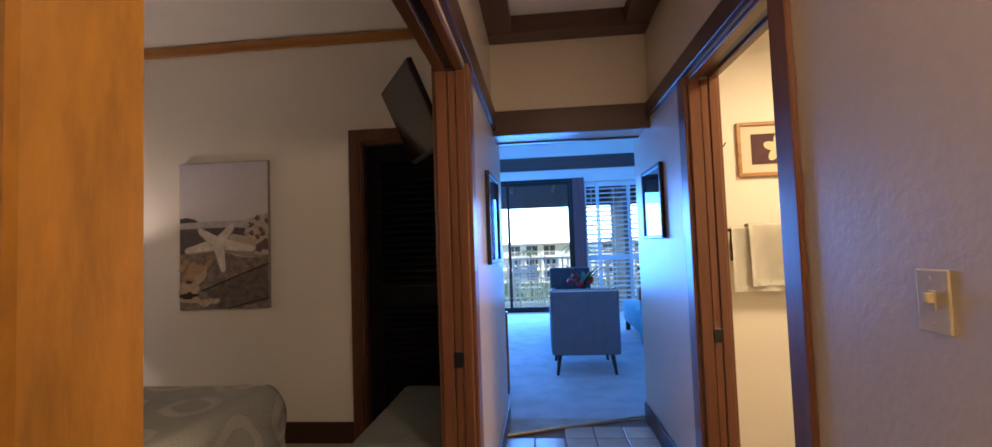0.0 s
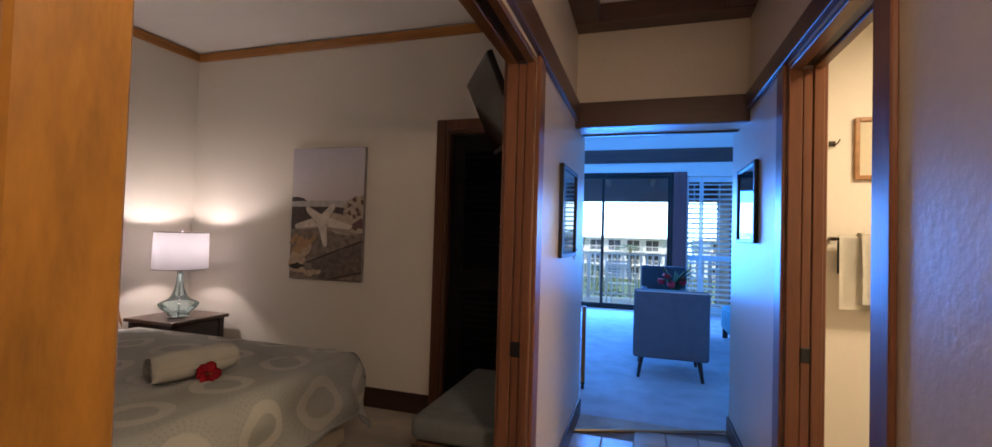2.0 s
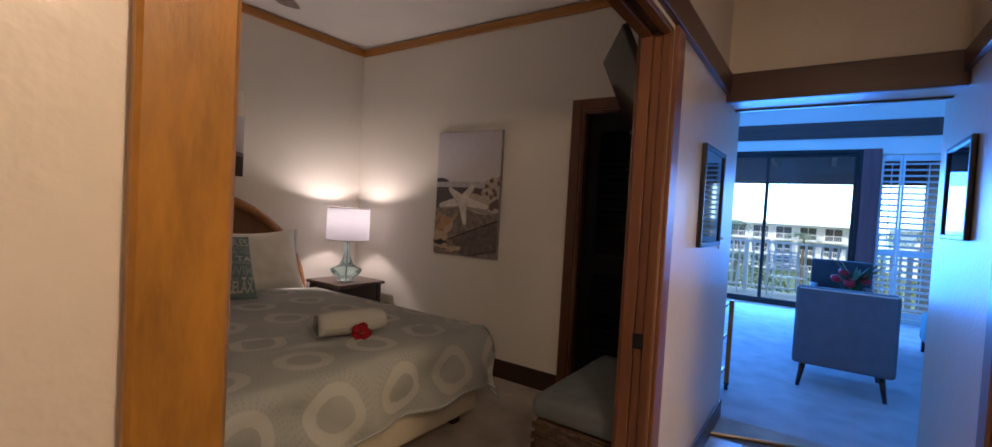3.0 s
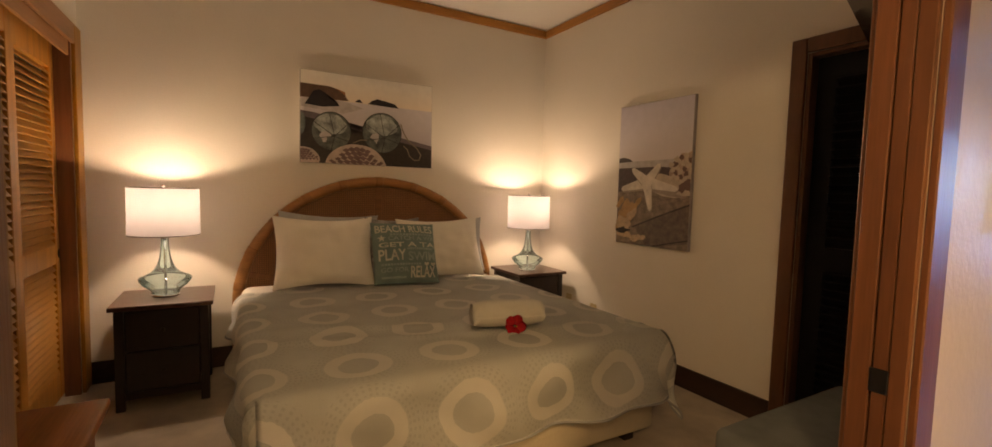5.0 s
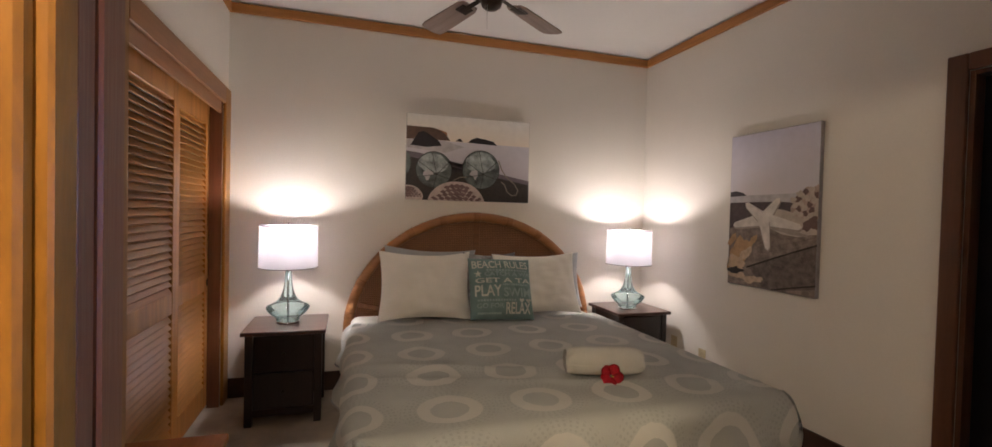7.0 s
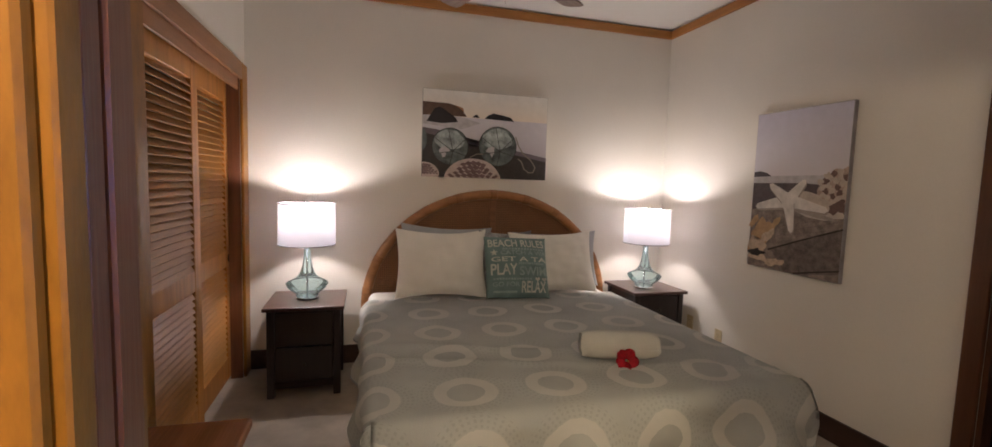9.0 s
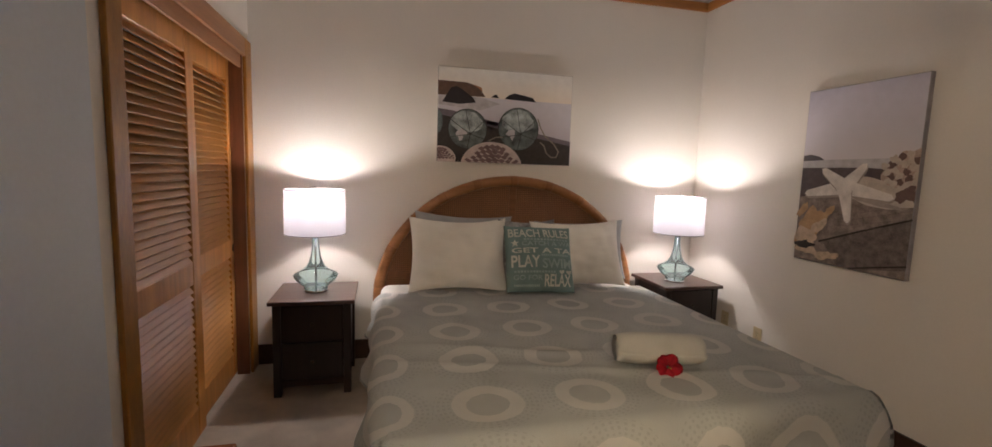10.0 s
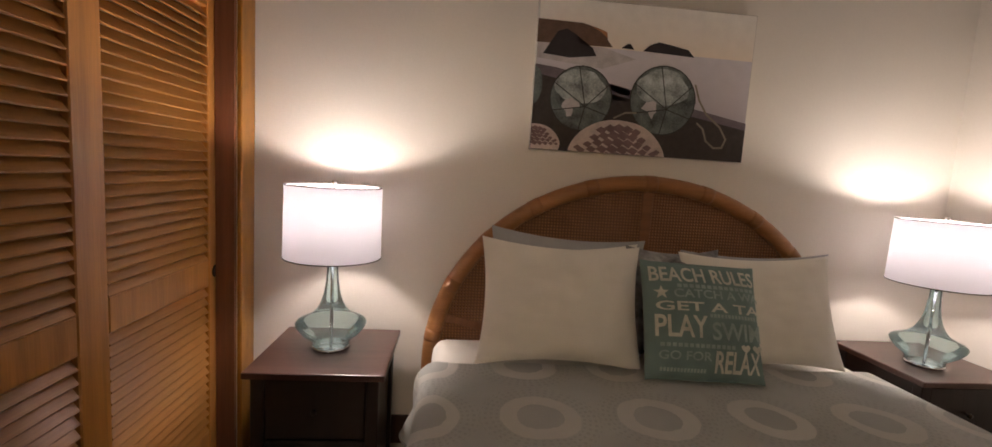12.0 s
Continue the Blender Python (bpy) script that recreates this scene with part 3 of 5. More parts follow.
for ux in (BX0 + 0.1, BX1 - 0.12):
    for uy in (BY0 + 0.1, BY1 - 0.12):
        part("foot", boxed(ux - bx - 0.03, ux - bx + 0.03, uy - by - 0.03, uy - by + 0.03, 0, 0.07), ESPRESSO, bed)

# headboard: arched rattan rim, rays and woven cane
HC, HA, HB, HZ = 1.542, 1.003, 0.903, 0.44


def arch(a, b, n=48, x=-3.455):
    pts = [(x - bx, HC - a - by, 0.0)]
    pts += [(x - bx, HC - a * math.cos(math.pi * i / n) - by, HZ + b * math.sin(math.pi * i / n)) for i in range(n + 1)]
    pts.append((x - bx, HC + a - by, 0.0))
    return pts


headboard = part("headboard", tube(arch(HA - 0.030, HB - 0.030), 0.037, 12), RATTAN, bed, "arched rattan and cane headboard", True)
cane = bm_new()
outer = arch(HA - 0.03, HB - 0.03, x=-3.468)
cane.faces.new([cane.verts.new(p) for p in outer])
back = bmesh.ops.extrude_face_region(cane, geom=list(cane.faces))
bmesh.ops.translate(cane, vec=(-0.01, 0, 0), verts=[g for g in back["geom"] if isinstance(g, bmesh.types.BMVert)])
part("cane_panel", cane, CANE, headboard, "woven cane panel")
def strap(a0, r0, r1, wide):
    """A flat split-cane strap over the weave, from radius r0 to r1 of the arch along the angle a0."""
    bm = bm_new()
    p, q = [(HC - (HA - 0.05) * k * math.cos(a0) - by, HZ + (HB - 0.05) * k * math.sin(a0)) for k in (r0, r1)]
    dy, dz = q[0] - p[0], q[1] - p[1]
    d = math.hypot(dy, dz)
    m = pose(-3.461 - bx, (p[0] + q[0]) / 2, (p[1] + q[1]) / 2, math.degrees(math.atan2(dz, dy)), 0, 0)
    return box(bm, -0.004, 0.004, -d / 2, d / 2, -wide / 2, wide / 2, bevel=0.002), m


for deg, wide in ((90, 0.050), (42, 0.042), (138, 0.042), (14, 0.036), (166, 0.036)):
    st, sm = strap(math.radians(deg), 0.10, 1.0, wide)
    part("strap", st, CANE_STRAP, headboard, "flat split-cane strap", m=sm)
for k in range(11):
    a = math.pi * (k + 0.5) / 11
    band = [(-3.455 - bx, HC - (HA - 0.030) * math.cos(a + e) - by, HZ + (HB - 0.030) * math.sin(a + e)) for e in np.linspace(-0.030, 0.030, 5)]
    part("binding", tube(band, 0.0385, 12), RATTAN_DARK, headboard, "wrapped cane binding", True)


# quilt: one sheet laid over the mattress, hanging down at the sides and the foot
def quilt_mesh():
    bm = bm_new()
    uvl = bm.loops.layers.uv.new("UVMap")
    us = np.concatenate([np.linspace(0.33, BX1 - BX0, 90), BX1 - BX0 + np.linspace(0.012, 0.36, 22)])
    vs = np.concatenate([-np.linspace(0.27, 0.012, 18), np.linspace(0, BY1 - BY0, 96), BY1 - BY0 + np.linspace(0.012, 0.34, 20)])
    grid = []
    w, l = BY1 - BY0, BX1 - BX0
    for u in us:
        row = []
        for v in vs:
            eu = max(0.0, u - l)
            ev = min(0.0, v) if v < 0 else max(0.0, v - w)
            d = math.hypot(eu, ev)
            x, y = BX0 + min(u, l), BY0 + min(max(v, 0), w)
            z = BT + 0.012
            if d > 0:
                r = 0.07
                ang = min(d / r, math.pi / 2)
                out = r * math.sin(ang)
                down = r * (1 - math.cos(ang)) + max(0.0, d - r * math.pi / 2)
                corner = abs(eu * ev) / (d * d)
                k = max(0.0, d - 0.06)
                fold = (0.028 * math.sin(u * 9.0 + v * 7.5) + 0.018 * math.sin(u * 21 - v * 17)) * min(1, k / 0.15)
                out += fold + (0.03 if ev < 0 else 0.10) * k * (1 + 1.2 * corner)
                x += out * eu / d - 0.03 * (eu > 0)
                y += out * ev / d - (0.03 if ev > 0 else -0.03 if ev < 0 else 0)
                z -= down * (1 + 0.02 * math.sin(u * 13 + v * 11))
            else:
                edge = min(v, w - v, l - u)
                soft = min(1.0, edge / 0.12)
                x, y = BX0 + u - (0.03 * max(0, 1 - (l - u) / 0.1)), BY0 + v
                if v < 0.1:
                    y += 0.03 * (1 - v / 0.1)
                if w - v < 0.1:
                    y -= 0.03 * (1 - (w - v) / 0.1)
                z += soft * (0.013 * noise.noise((x * 2.2, y * 2.2, 0)) + 0.006 * noise.noise((x * 7, y * 7, 3)))
                z += 0.016 * math.exp(-(((x + 2.05 + 0.10 * math.sin(y * 3)) / 0.035) ** 2)) * max(0, math.sin(y * 2.2 - 0.9))
                z += soft * 0.007 * max(0.0, noise.noise((x * 9 + 1.5 * math.sin(y * 2), y * 1.7, 7))) * (1 if x > -2.3 else 0.5)
                z += soft * 0.005 * max(0.0, noise.noise((x * 1.8, y * 10 + math.sin(x * 3), 11)))
                z += 0.011 * math.exp(-(((x + 1.75 - 0.25 * (y - 1.5)) / 0.03) ** 2))
            row.append((bm.verts.new((x - bx, y - by, z)), u, v))
        grid.append(row)
    for a, b in zip(grid, grid[1:]):
        for i in range(len(a) - 1):
            quad = (a[i], b[i], b[i + 1], a[i + 1])
            f = bm.faces.new([q[0] for q in quad])
            for loop, q in zip(f.loops, quad):
                loop[uvl].uv = (q[1], q[2])
    edge = [tuple(row[0][0].co) for row in grid] + [tuple(q[0].co) for q in grid[-1][1:-1]] + [tuple(row[-1][0].co) for row in reversed(grid)]
    bmesh.ops.solidify(bm, geom=list(bm.faces), thickness=0.008)
    return bm, edge


quilt_bm, quilt_edge = quilt_mesh()
quilt = single("quilt", quilt_bm, QUILT, "grey-green quilt with cream rings spread over the bed", "quilt", m=pose(bx, by, 0), smooth=True)


part("hem", tube(quilt_edge, 0.006, 6), SHEETGREY, quilt, "rolled grey hem", True)


def pillow_bm(w, h, t, n=34, pinch=0.125, flange=0.0, seed=0):
    """A stuffed pillow standing in its own x (width), z (height); y is its thickness."""
    bm = bm_new()
    sides = []
    for sgn in (-1, 1):
        rows = []
        for i in range(n + 1):
            row = []
            for j in range(n + 1):
                s, q = -1 + 2 * i / n, -1 + 2 * j / n
                fs, fq = min(1, abs(s) * (1 + flange)), min(1, abs(q) * (1 + flange))
                th = t * max(0.0, (1 - fs ** 2.2)) ** 0.6 * max(0.0, (1 - fq ** 2.2)) ** 0.6
                th += (0.014 * noise.noise((s * 2 + seed, q * 2, sgn)) + 0.008 * noise.noise((s * 5 + seed, q * 3.4, sgn + 3)) + 0.004 * noise.noise((s * 3 + seed, q * 13, sgn + 6))) * min(1.0, th / 0.05)
                x = s * w / 2 * (1 - pinch * (1 - q * q) * abs(s) ** 3 * 0.6)
                z = q * h / 2 * (1 - pinch * (1 - s * s) * abs(q) ** 3)
                row.append(bm.verts.new((x, sgn * max(th, 0.003), z)))
            rows.append(row)
        for a, b in zip(rows, rows[1:]):
            for j in range(n):
                bm.faces.new((a[j], b[j], b[j + 1], a[j + 1]))
        sides.append(rows)
    f, g = sides
    ring = lambda r: [r[i][0] for i in range(n)] + [r[n][j] for j in range(n)] + [r[i][n] for i in range(n, 0, -1)] + [r[0][j] for j in range(n, 0, -1)]
    p, q = ring(f), ring(g)
    for i in range(len(p)):
        bm.faces.new((p[i], p[(i + 1) % len(p)], q[(i + 1) % len(q)], q[i]))
    return bm


def pillow(x, y, z, w, h, t, mat, label, lean, spin=0.0, tilt=0.0, seed=0, flange=0.04):
    m = pose(x, y, z, 0, 0, 90 + spin) @ pose(0, 0, 0, lean, tilt, 0) @ pose(0, 0, h / 2)
    return single("pillow", pillow_bm(w, h, t, seed=seed, flange=flange), mat, label, "pillow", "pillows on the bed", m, True)


# own +x of a pillow points along +y of the room, own -y to the foot of the bed
pillow(-3.285, 1.14, BT + 0.01, 0.70, 0.50, 0.06, SHEETGREY, "grey sleeping pillow standing against the headboard", -11, tilt=3, seed=1)
pillow(-3.285, 2.05, BT + 0.01, 0.72, 0.455, 0.06, SHEETGREY, "grey sleeping pillow standing against the headboard", -11, tilt=-1, seed=2)
pillow(-3.17, 1.13, BT + 0.012, 0.66, 0.47, 0.06, LINEN, "white cotton pillow standing behind a plumper one", -15, tilt=-2, seed=5)
pillow(-3.055, 1.085, BT + 0.012, 0.66, 0.50, 0.085, LINEN, "plump white cotton pillow propped against the headboard", -20, tilt=1.5, seed=3)
pillow(-3.075, 1.955, BT + 0.012, 0.68, 0.485, 0.085, LINEN, "plump white cotton pillow propped against the headboard", -20, tilt=-1, seed=4)


# printed scatter cushion
def words(text, x0, x1, z0, z1, lift, name, mat, parent, spread=True):
    """Lettering stretched into a box on the cushion's face, following its bulge."""
    cu = bpy.data.curves.new(name, "FONT")
    cu.body, cu.resolution_u, cu.offset = text, 3, 0.018
    ob = bpy.data.objects.new(name, cu)
    scene.collection.objects.link(ob)
    bpy.context.view_layer.update()
    me = bpy.data.meshes.new_from_object(ob.evaluated_get(bpy.context.evaluated_depsgraph_get()))
    bpy.data.objects.remove(ob)
    co = np.array([v.co[:] for v in me.vertices])
    lo, hi = co.min(0), co.max(0)
    for v in me.vertices:
        x = x0 + (v.co.x - lo[0]) / (hi[0] - lo[0]) * (x1 - x0)
        z = z0 + (v.co.y - lo[1]) / (hi[1] - lo[1]) * (z1 - z0)
        v.co = (x, lift(x, z), z)
    whole = bmesh.new()
    whole.from_mesh(me)
    bpy.data.meshes.remove(me)
    left = set(whole.verts)
    while left:
        todo, isle = [left.pop()], []
        while todo:
            v = todo.pop()
            isle.append(v)
            for e in v.link_edges:
                o = e.other_vert(v)
                if o in left:
                    left.remove(o)
                    todo.append(o)
        letter = bm_new()
        twin = {v: letter.verts.new(v.co) for v in isle}
        for f in {f for v in isle for f in v.link_faces}:
            letter.faces.new([twin[v] for v in f.verts])
        part(name, letter, mat, parent)
    whole.free()


CW, CH, CT = 0.47, 0.45, 0.075


def cushion_face(x, z):
    s, q = min(1, abs(x) / (CW / 2)), min(1, abs(z) / (CH / 2))
    return -(CT * max(0.0, 1 - s ** 2.2) ** 0.6 * max(0.0, 1 - q ** 2.2) ** 0.6 + 0.010)


cushion = thing("cushion", pose(-2.925, 1.605, BT + 0.025, 0, 0, 90) @ pose(0, 0, 0, -24, 2, 0) @ pose(0, 0, CH / 2), "teal scatter cushion printed with pale beach words", "cushion")
part("cover", pillow_bm(CW, CH, CT, pinch=0.05, seed=9), TEAL, cushion, smooth=True)
part("piping", tube([((CW / 2 - 0.012) * c * (1 - 0.03 * (1 - s * s)), 0, (CH / 2 - 0.008) * s) for c, s in [(max(-1, min(1, 1.45 * math.cos(k * math.pi / 32))), max(-1, min(1, 1.45 * math.sin(k * math.pi / 32)))) for k in range(64)]], 0.005, 6, True), TEAL, cushion, smooth=True)
for text, x0, x1, z0, z1, mat in (
        ("BEACH RULES", -0.215, 0.205, 0.135, 0.195, PRINT), ("CATCH A WA", -0.135, 0.215, 0.075, 0.108, PRINT_DIM),
        ("GET A TA", -0.20, 0.21, 0.025, 0.060, PRINT), ("PLAY", -0.205, -0.02, -0.070, 0.010, PRINT),
        ("SWIM", -0.005, 0.205, -0.075, -0.010, PRINT_DIM), ("GO FOR", -0.195, -0.005, -0.150, -0.118, PRINT_DIM),
        ("RELAX", 0.01, 0.20, -0.190, -0.112, PRINT)):
    words(text, x0, x1, z0, z1, cushion_face, "letter", mat, cushion)
for x0, x1, z in ((-0.12, 0.2, 0.120), (-0.01, 0.19, 0.012), (-0.19, 0.09, -0.098), (-0.19, -0.02, -0.185)):
    bar = bm_new()
    n = 14
    for k in range(n):
        a, b = x0 + (x1 - x0) * k / n, x0 + (x1 - x0) * (k + 0.72) / n
        bar.faces.new([bar.verts.new((px, cushion_face(px, pz), pz)) for px, pz in ((a, z - 0.007), (b, z - 0.007), (b, z + 0.007), (a, z + 0.007))])
    part("print_bar", bar, PRINT_DIM, cushion)
star = bm_new()
star.faces.new([star.verts.new((-0.178 + r * math.sin(a), cushion_face(-0.178 + r * math.sin(a), 0.092 + r * math.cos(a)), 0.092 + r * math.cos(a))) for k in range(10) for r, a in [((0.028 if k % 2 == 0 else 0.011), k * math.pi / 5)]])
part("print_star", star, PRINT, cushion)
for hx in (0.13, 0.185):
    heart = bm_new()
    heart.faces.new([heart.verts.new((hx + 0.0011 * 16 * math.sin(a) ** 3, cushion_face(hx, -0.098), -0.098 + 0.0011 * (13 * math.cos(a) - 5 * math.cos(2 * a) - 2 * math.cos(3 * a) - math.cos(4 * a)))) for a in np.linspace(0, 2 * math.pi, 20, endpoint=False)])
    part("print_heart", heart, PRINT, cushion)

# folded grey throw pillow with a dark pattern behind the cushion
pillow(-3.145, 1.60, BT + 0.03, 0.42, 0.465, 0.07, SHEETPAT, "grey patterned pillow behind the scatter cushion", -18, seed=6)

# rolled towel
roll = bm_new()
turns, n = 5.0, 220
prof = []
for i in range(n + 1):
    a = 2 * math.pi * turns * i / n
    r = 0.010 + (0.070 - 0.010) * i / n
    prof.append((r * math.cos(a) * 1.12, r * math.sin(a)))
length = 0.37
cols = 14
grid = []
for j in range(cols + 1):
    y = -length / 2 + length * j / cols
    e = 1 - 0.22 * abs(2 * j / cols - 1) ** 5
    grid.append([roll.verts.new((e * px * (1 + 0.05 * noise.noise((y * 9, px * 20, 1))), y * (1 - 1.6 * math.hypot(px, pz) * abs(y)) + 0.006 * noise.noise((px * 30, pz * 30, j)), e * pz * (1 + 0.05 * noise.noise((y * 9, pz * 20, 5))))) for px, pz in prof])
for a, b in zip(grid, grid[1:]):
    for i in range(n):
        roll.faces.new((a[i], a[i + 1], b[i + 1], b[i]))
bmesh.ops.solidify(roll, geom=list(roll.faces), thickness=0.011)
single("towel", roll, TOWEL, "white rolled bath towel lying on the quilt", "towel", m=pose(-1.775, 1.725, BT + 0.018 + 0.070, 0, 0, -14), smooth=True)

# red hibiscus
flower = thing("hibiscus_flower", pose(-1.68, 1.712, BT + 0.045, 15, 62, 0) @ Matrix.Diagonal((0.85, 0.85, 0.85, 1)), "red hibiscus flower laid beside the rolled towel", "flower")
for k in range(5):
    pet = bm_new()
    rows = []
    for i in range(7):
        s = i / 6
        wdt = 0.034 * math.sin(math.pi * min(1, 0.12 + s * 0.80)) ** 0.7
        rows.append([pet.verts.new((0.006 + 0.055 * s, wdt * (j / 3 - 1), 0.012 * s + 0.018 * s * s - 0.010 * (j / 3 - 1) ** 2 + 0.006 * math.sin(j * 2.1 + k) * s)) for j in range(7)])
    for a, b in zip(rows, rows[1:]):
        for j in range(6):
            pet.faces.new((a[j], a[j + 1], b[j + 1], b[j]))
    bmesh.ops.solidify(pet, geom=list(pet.faces), thickness=0.0012)
    part("petal", pet, PETAL, flower, smooth=True, m=pose(0, 0, 0, 0, 0, 72 * k))
part("pistil", tube([(0, 0, 0), (0.004, 0, 0.02), (0.010, 0, 0.042)], 0.0028, 6), PISTIL, flower, "yellow pistil", True)


# nightstands
def nightstand(m):
    ns = thing("nightstand", m, "dark espresso wooden nightstand with a brown top", "nightstand", "nightstands beside the bed")
    d, w, h = 0.48, 0.487, 0.59          # own x: depth, front at +x
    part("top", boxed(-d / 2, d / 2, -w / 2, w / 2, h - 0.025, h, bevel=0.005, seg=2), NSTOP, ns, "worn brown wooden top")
    for sx in (-1, 1):
        for sy in (-1, 1):
            x, y = sx * (d / 2 - 0.045), sy * (w / 2 - 0.045)
            part("leg", boxed(x - 0.022, x + 0.022, y - 0.022, y + 0.022, 0, h - 0.025, bevel=0.003), ESPRESSO, ns)
    for sy in (-1, 1):
        part("side_panel", boxed(-d / 2 + 0.067, d / 2 - 0.067, sy * (w / 2 - 0.046) - 0.008, sy * (w / 2 - 0.046) + 0.008, 0.07, h - 0.025), ESPRESSO, ns)
    part("back_panel", boxed(-d / 2 + 0.035, -d / 2 + 0.05, -w / 2 + 0.067, w / 2 - 0.067, 0.07, h - 0.025), ESPRESSO, ns)
    part("apron", boxed(d / 2 - 0.06, d / 2 - 0.03, -w / 2 + 0.067, w / 2 - 0.067, 0.06, 0.10), ESPRESSO, ns)
    for z0, z1 in ((0.105, 0.325), (0.333, 0.555)):
        dr = part("drawer", boxed(d / 2 - 0.055, d / 2 - 0.028, -w / 2 + 0.07, w / 2 - 0.07, z0, z1, bevel=0.004), ESPRESSO, ns)
        part("knob", lathe([(0, 0), (0.005, 0), (0.005, 0.012), (0.011, 0.016), (0.009, 0.024), (0, 0.025)], 12), BRONZE, dr, "", True, pose(d / 2 - 0.028, 0, (z0 + z1) / 2, 0, 90, 0))
    return ns


stand = nightstand(pose(-3.185, 0.192, 0))
copy_thing(stand, pose(-3.235, 2.815, 0))


# table lamps
def table_lamp(m):
    tl = thing("table_lamp", m, "aqua glass gourd table lamp with a white drum shade, lit", "lamp", "lamps on the nightstands")
    prof = [(0.066, 0.012), (0.072, 0.018), (0.070, 0.030), (0.084, 0.042), (0.112, 0.064), (0.130, 0.088), (0.135, 0.104), (0.126, 0.114), (0.102, 0.124), (0.074, 0.140), (0.056, 0.160), (0.042, 0.187), (0.031, 0.222), (0.025, 0.262), (0.021, 0.305), (0.020, 0.345)]
    part("glass_body", lathe(prof, 40), AQUA, tl, "clear aqua blown glass body", True)
    part("foot", lathe([(0, 0), (0.070, 0), (0.072, 0.006), (0.068, 0.013), (0, 0.014)], 32), CHROME, tl, "silver round foot", True)
    part("stem", rod(bm_new(), (0, 0, 0.014), (0, 0, 0.40), 0.007), CHROME, tl, "silver rod inside the glass", True)
    part("neck", lathe([(0.021, 0.343), (0.024, 0.346), (0.024, 0.360), (0.012, 0.366), (0.010, 0.40), (0, 0.40)], 20), CHROME, tl, "silver collar", True)
    part("socket", lathe([(0, 0.40), (0.016, 0.40), (0.016, 0.488), (0, 0.488)], 16), CHROME, tl)
    part("bulb", lathe([(0.0, 0.0), (0.010, 0.0), (0.011, 0.012), (0.013, 0.02), (0.008, 0.03), (0, 0.032)], 14), BULB, tl, "", True, pose(0, 0, 0.489))
    sh = part("shade", lathe([(0.182, 0.365), (0.179, 0.645)], 56), SHADE, tl, "white cloth drum shade", True)
    for r, z in ((0.182, 0.367), (0.179, 0.643)):
        part("rim", tube([(r * math.cos(k * math.pi / 28), r * math.sin(k * math.pi / 28), z) for k in range(56)], 0.0024, 6, True), BRONZE, sh, smooth=True)
    for k in range(3):
        a = k * 2 * math.pi / 3 + 0.4
        part("spoke", rod(bm_new(), (0, 0, 0.630), (0.178 * math.cos(a), 0.178 * math.sin(a), 0.638), 0.002, seg=6), CHROME, sh)
    for s in (-1, 1):
        part("harp", tube([(0.010, s * 0.012, 0.40), (0, s * 0.045, 0.45), (0, s * 0.05, 0.53), (0, s * 0.03, 0.60), (0, 0.0, 0.632)], 0.0018, 6), CHROME, tl, smooth=True)
    part("finial", lathe([(0, 0.630), (0.006, 0.632), (0.005, 0.642), (0.012, 0.650), (0.013, 0.657), (0.008, 0.664), (0, 0.666)], 16), CHROME, tl, "", True)
    return tl


lamp_l = table_lamp(pose(*LAMP_L, 0.59))
copy_thing(lamp_l, pose(*LAMP_R, 0.59, 0, 0, 35))


# ---- pictures on canvas ----
def clip_poly(pts, w, h):
    def cut(ps, inside, cross):
        out = []
        for i, p in enumerate(ps):
            q = ps[i - 1]
            if inside(p):
                if not inside(q):
                    out.append(cross(q, p))
                out.append(p)
            elif inside(q):
                out.append(cross(q, p))
        return out

    def at(k, c):
        return lambda p, q: tuple(p[i] + (q[i] - p[i]) * (c - p[k]) / (q[k] - p[k]) for i in range(2))

    for k, c, keep in ((0, 0.0, 1), (0, w, -1), (1, 0.0, 1), (1, h, -1)):
        if len(pts) < 3:
            return []
        pts = cut(pts, (lambda p, k=k, c=c, keep=keep: (p[k] - c) * keep >= -1e-9), at(k, c))
    return pts


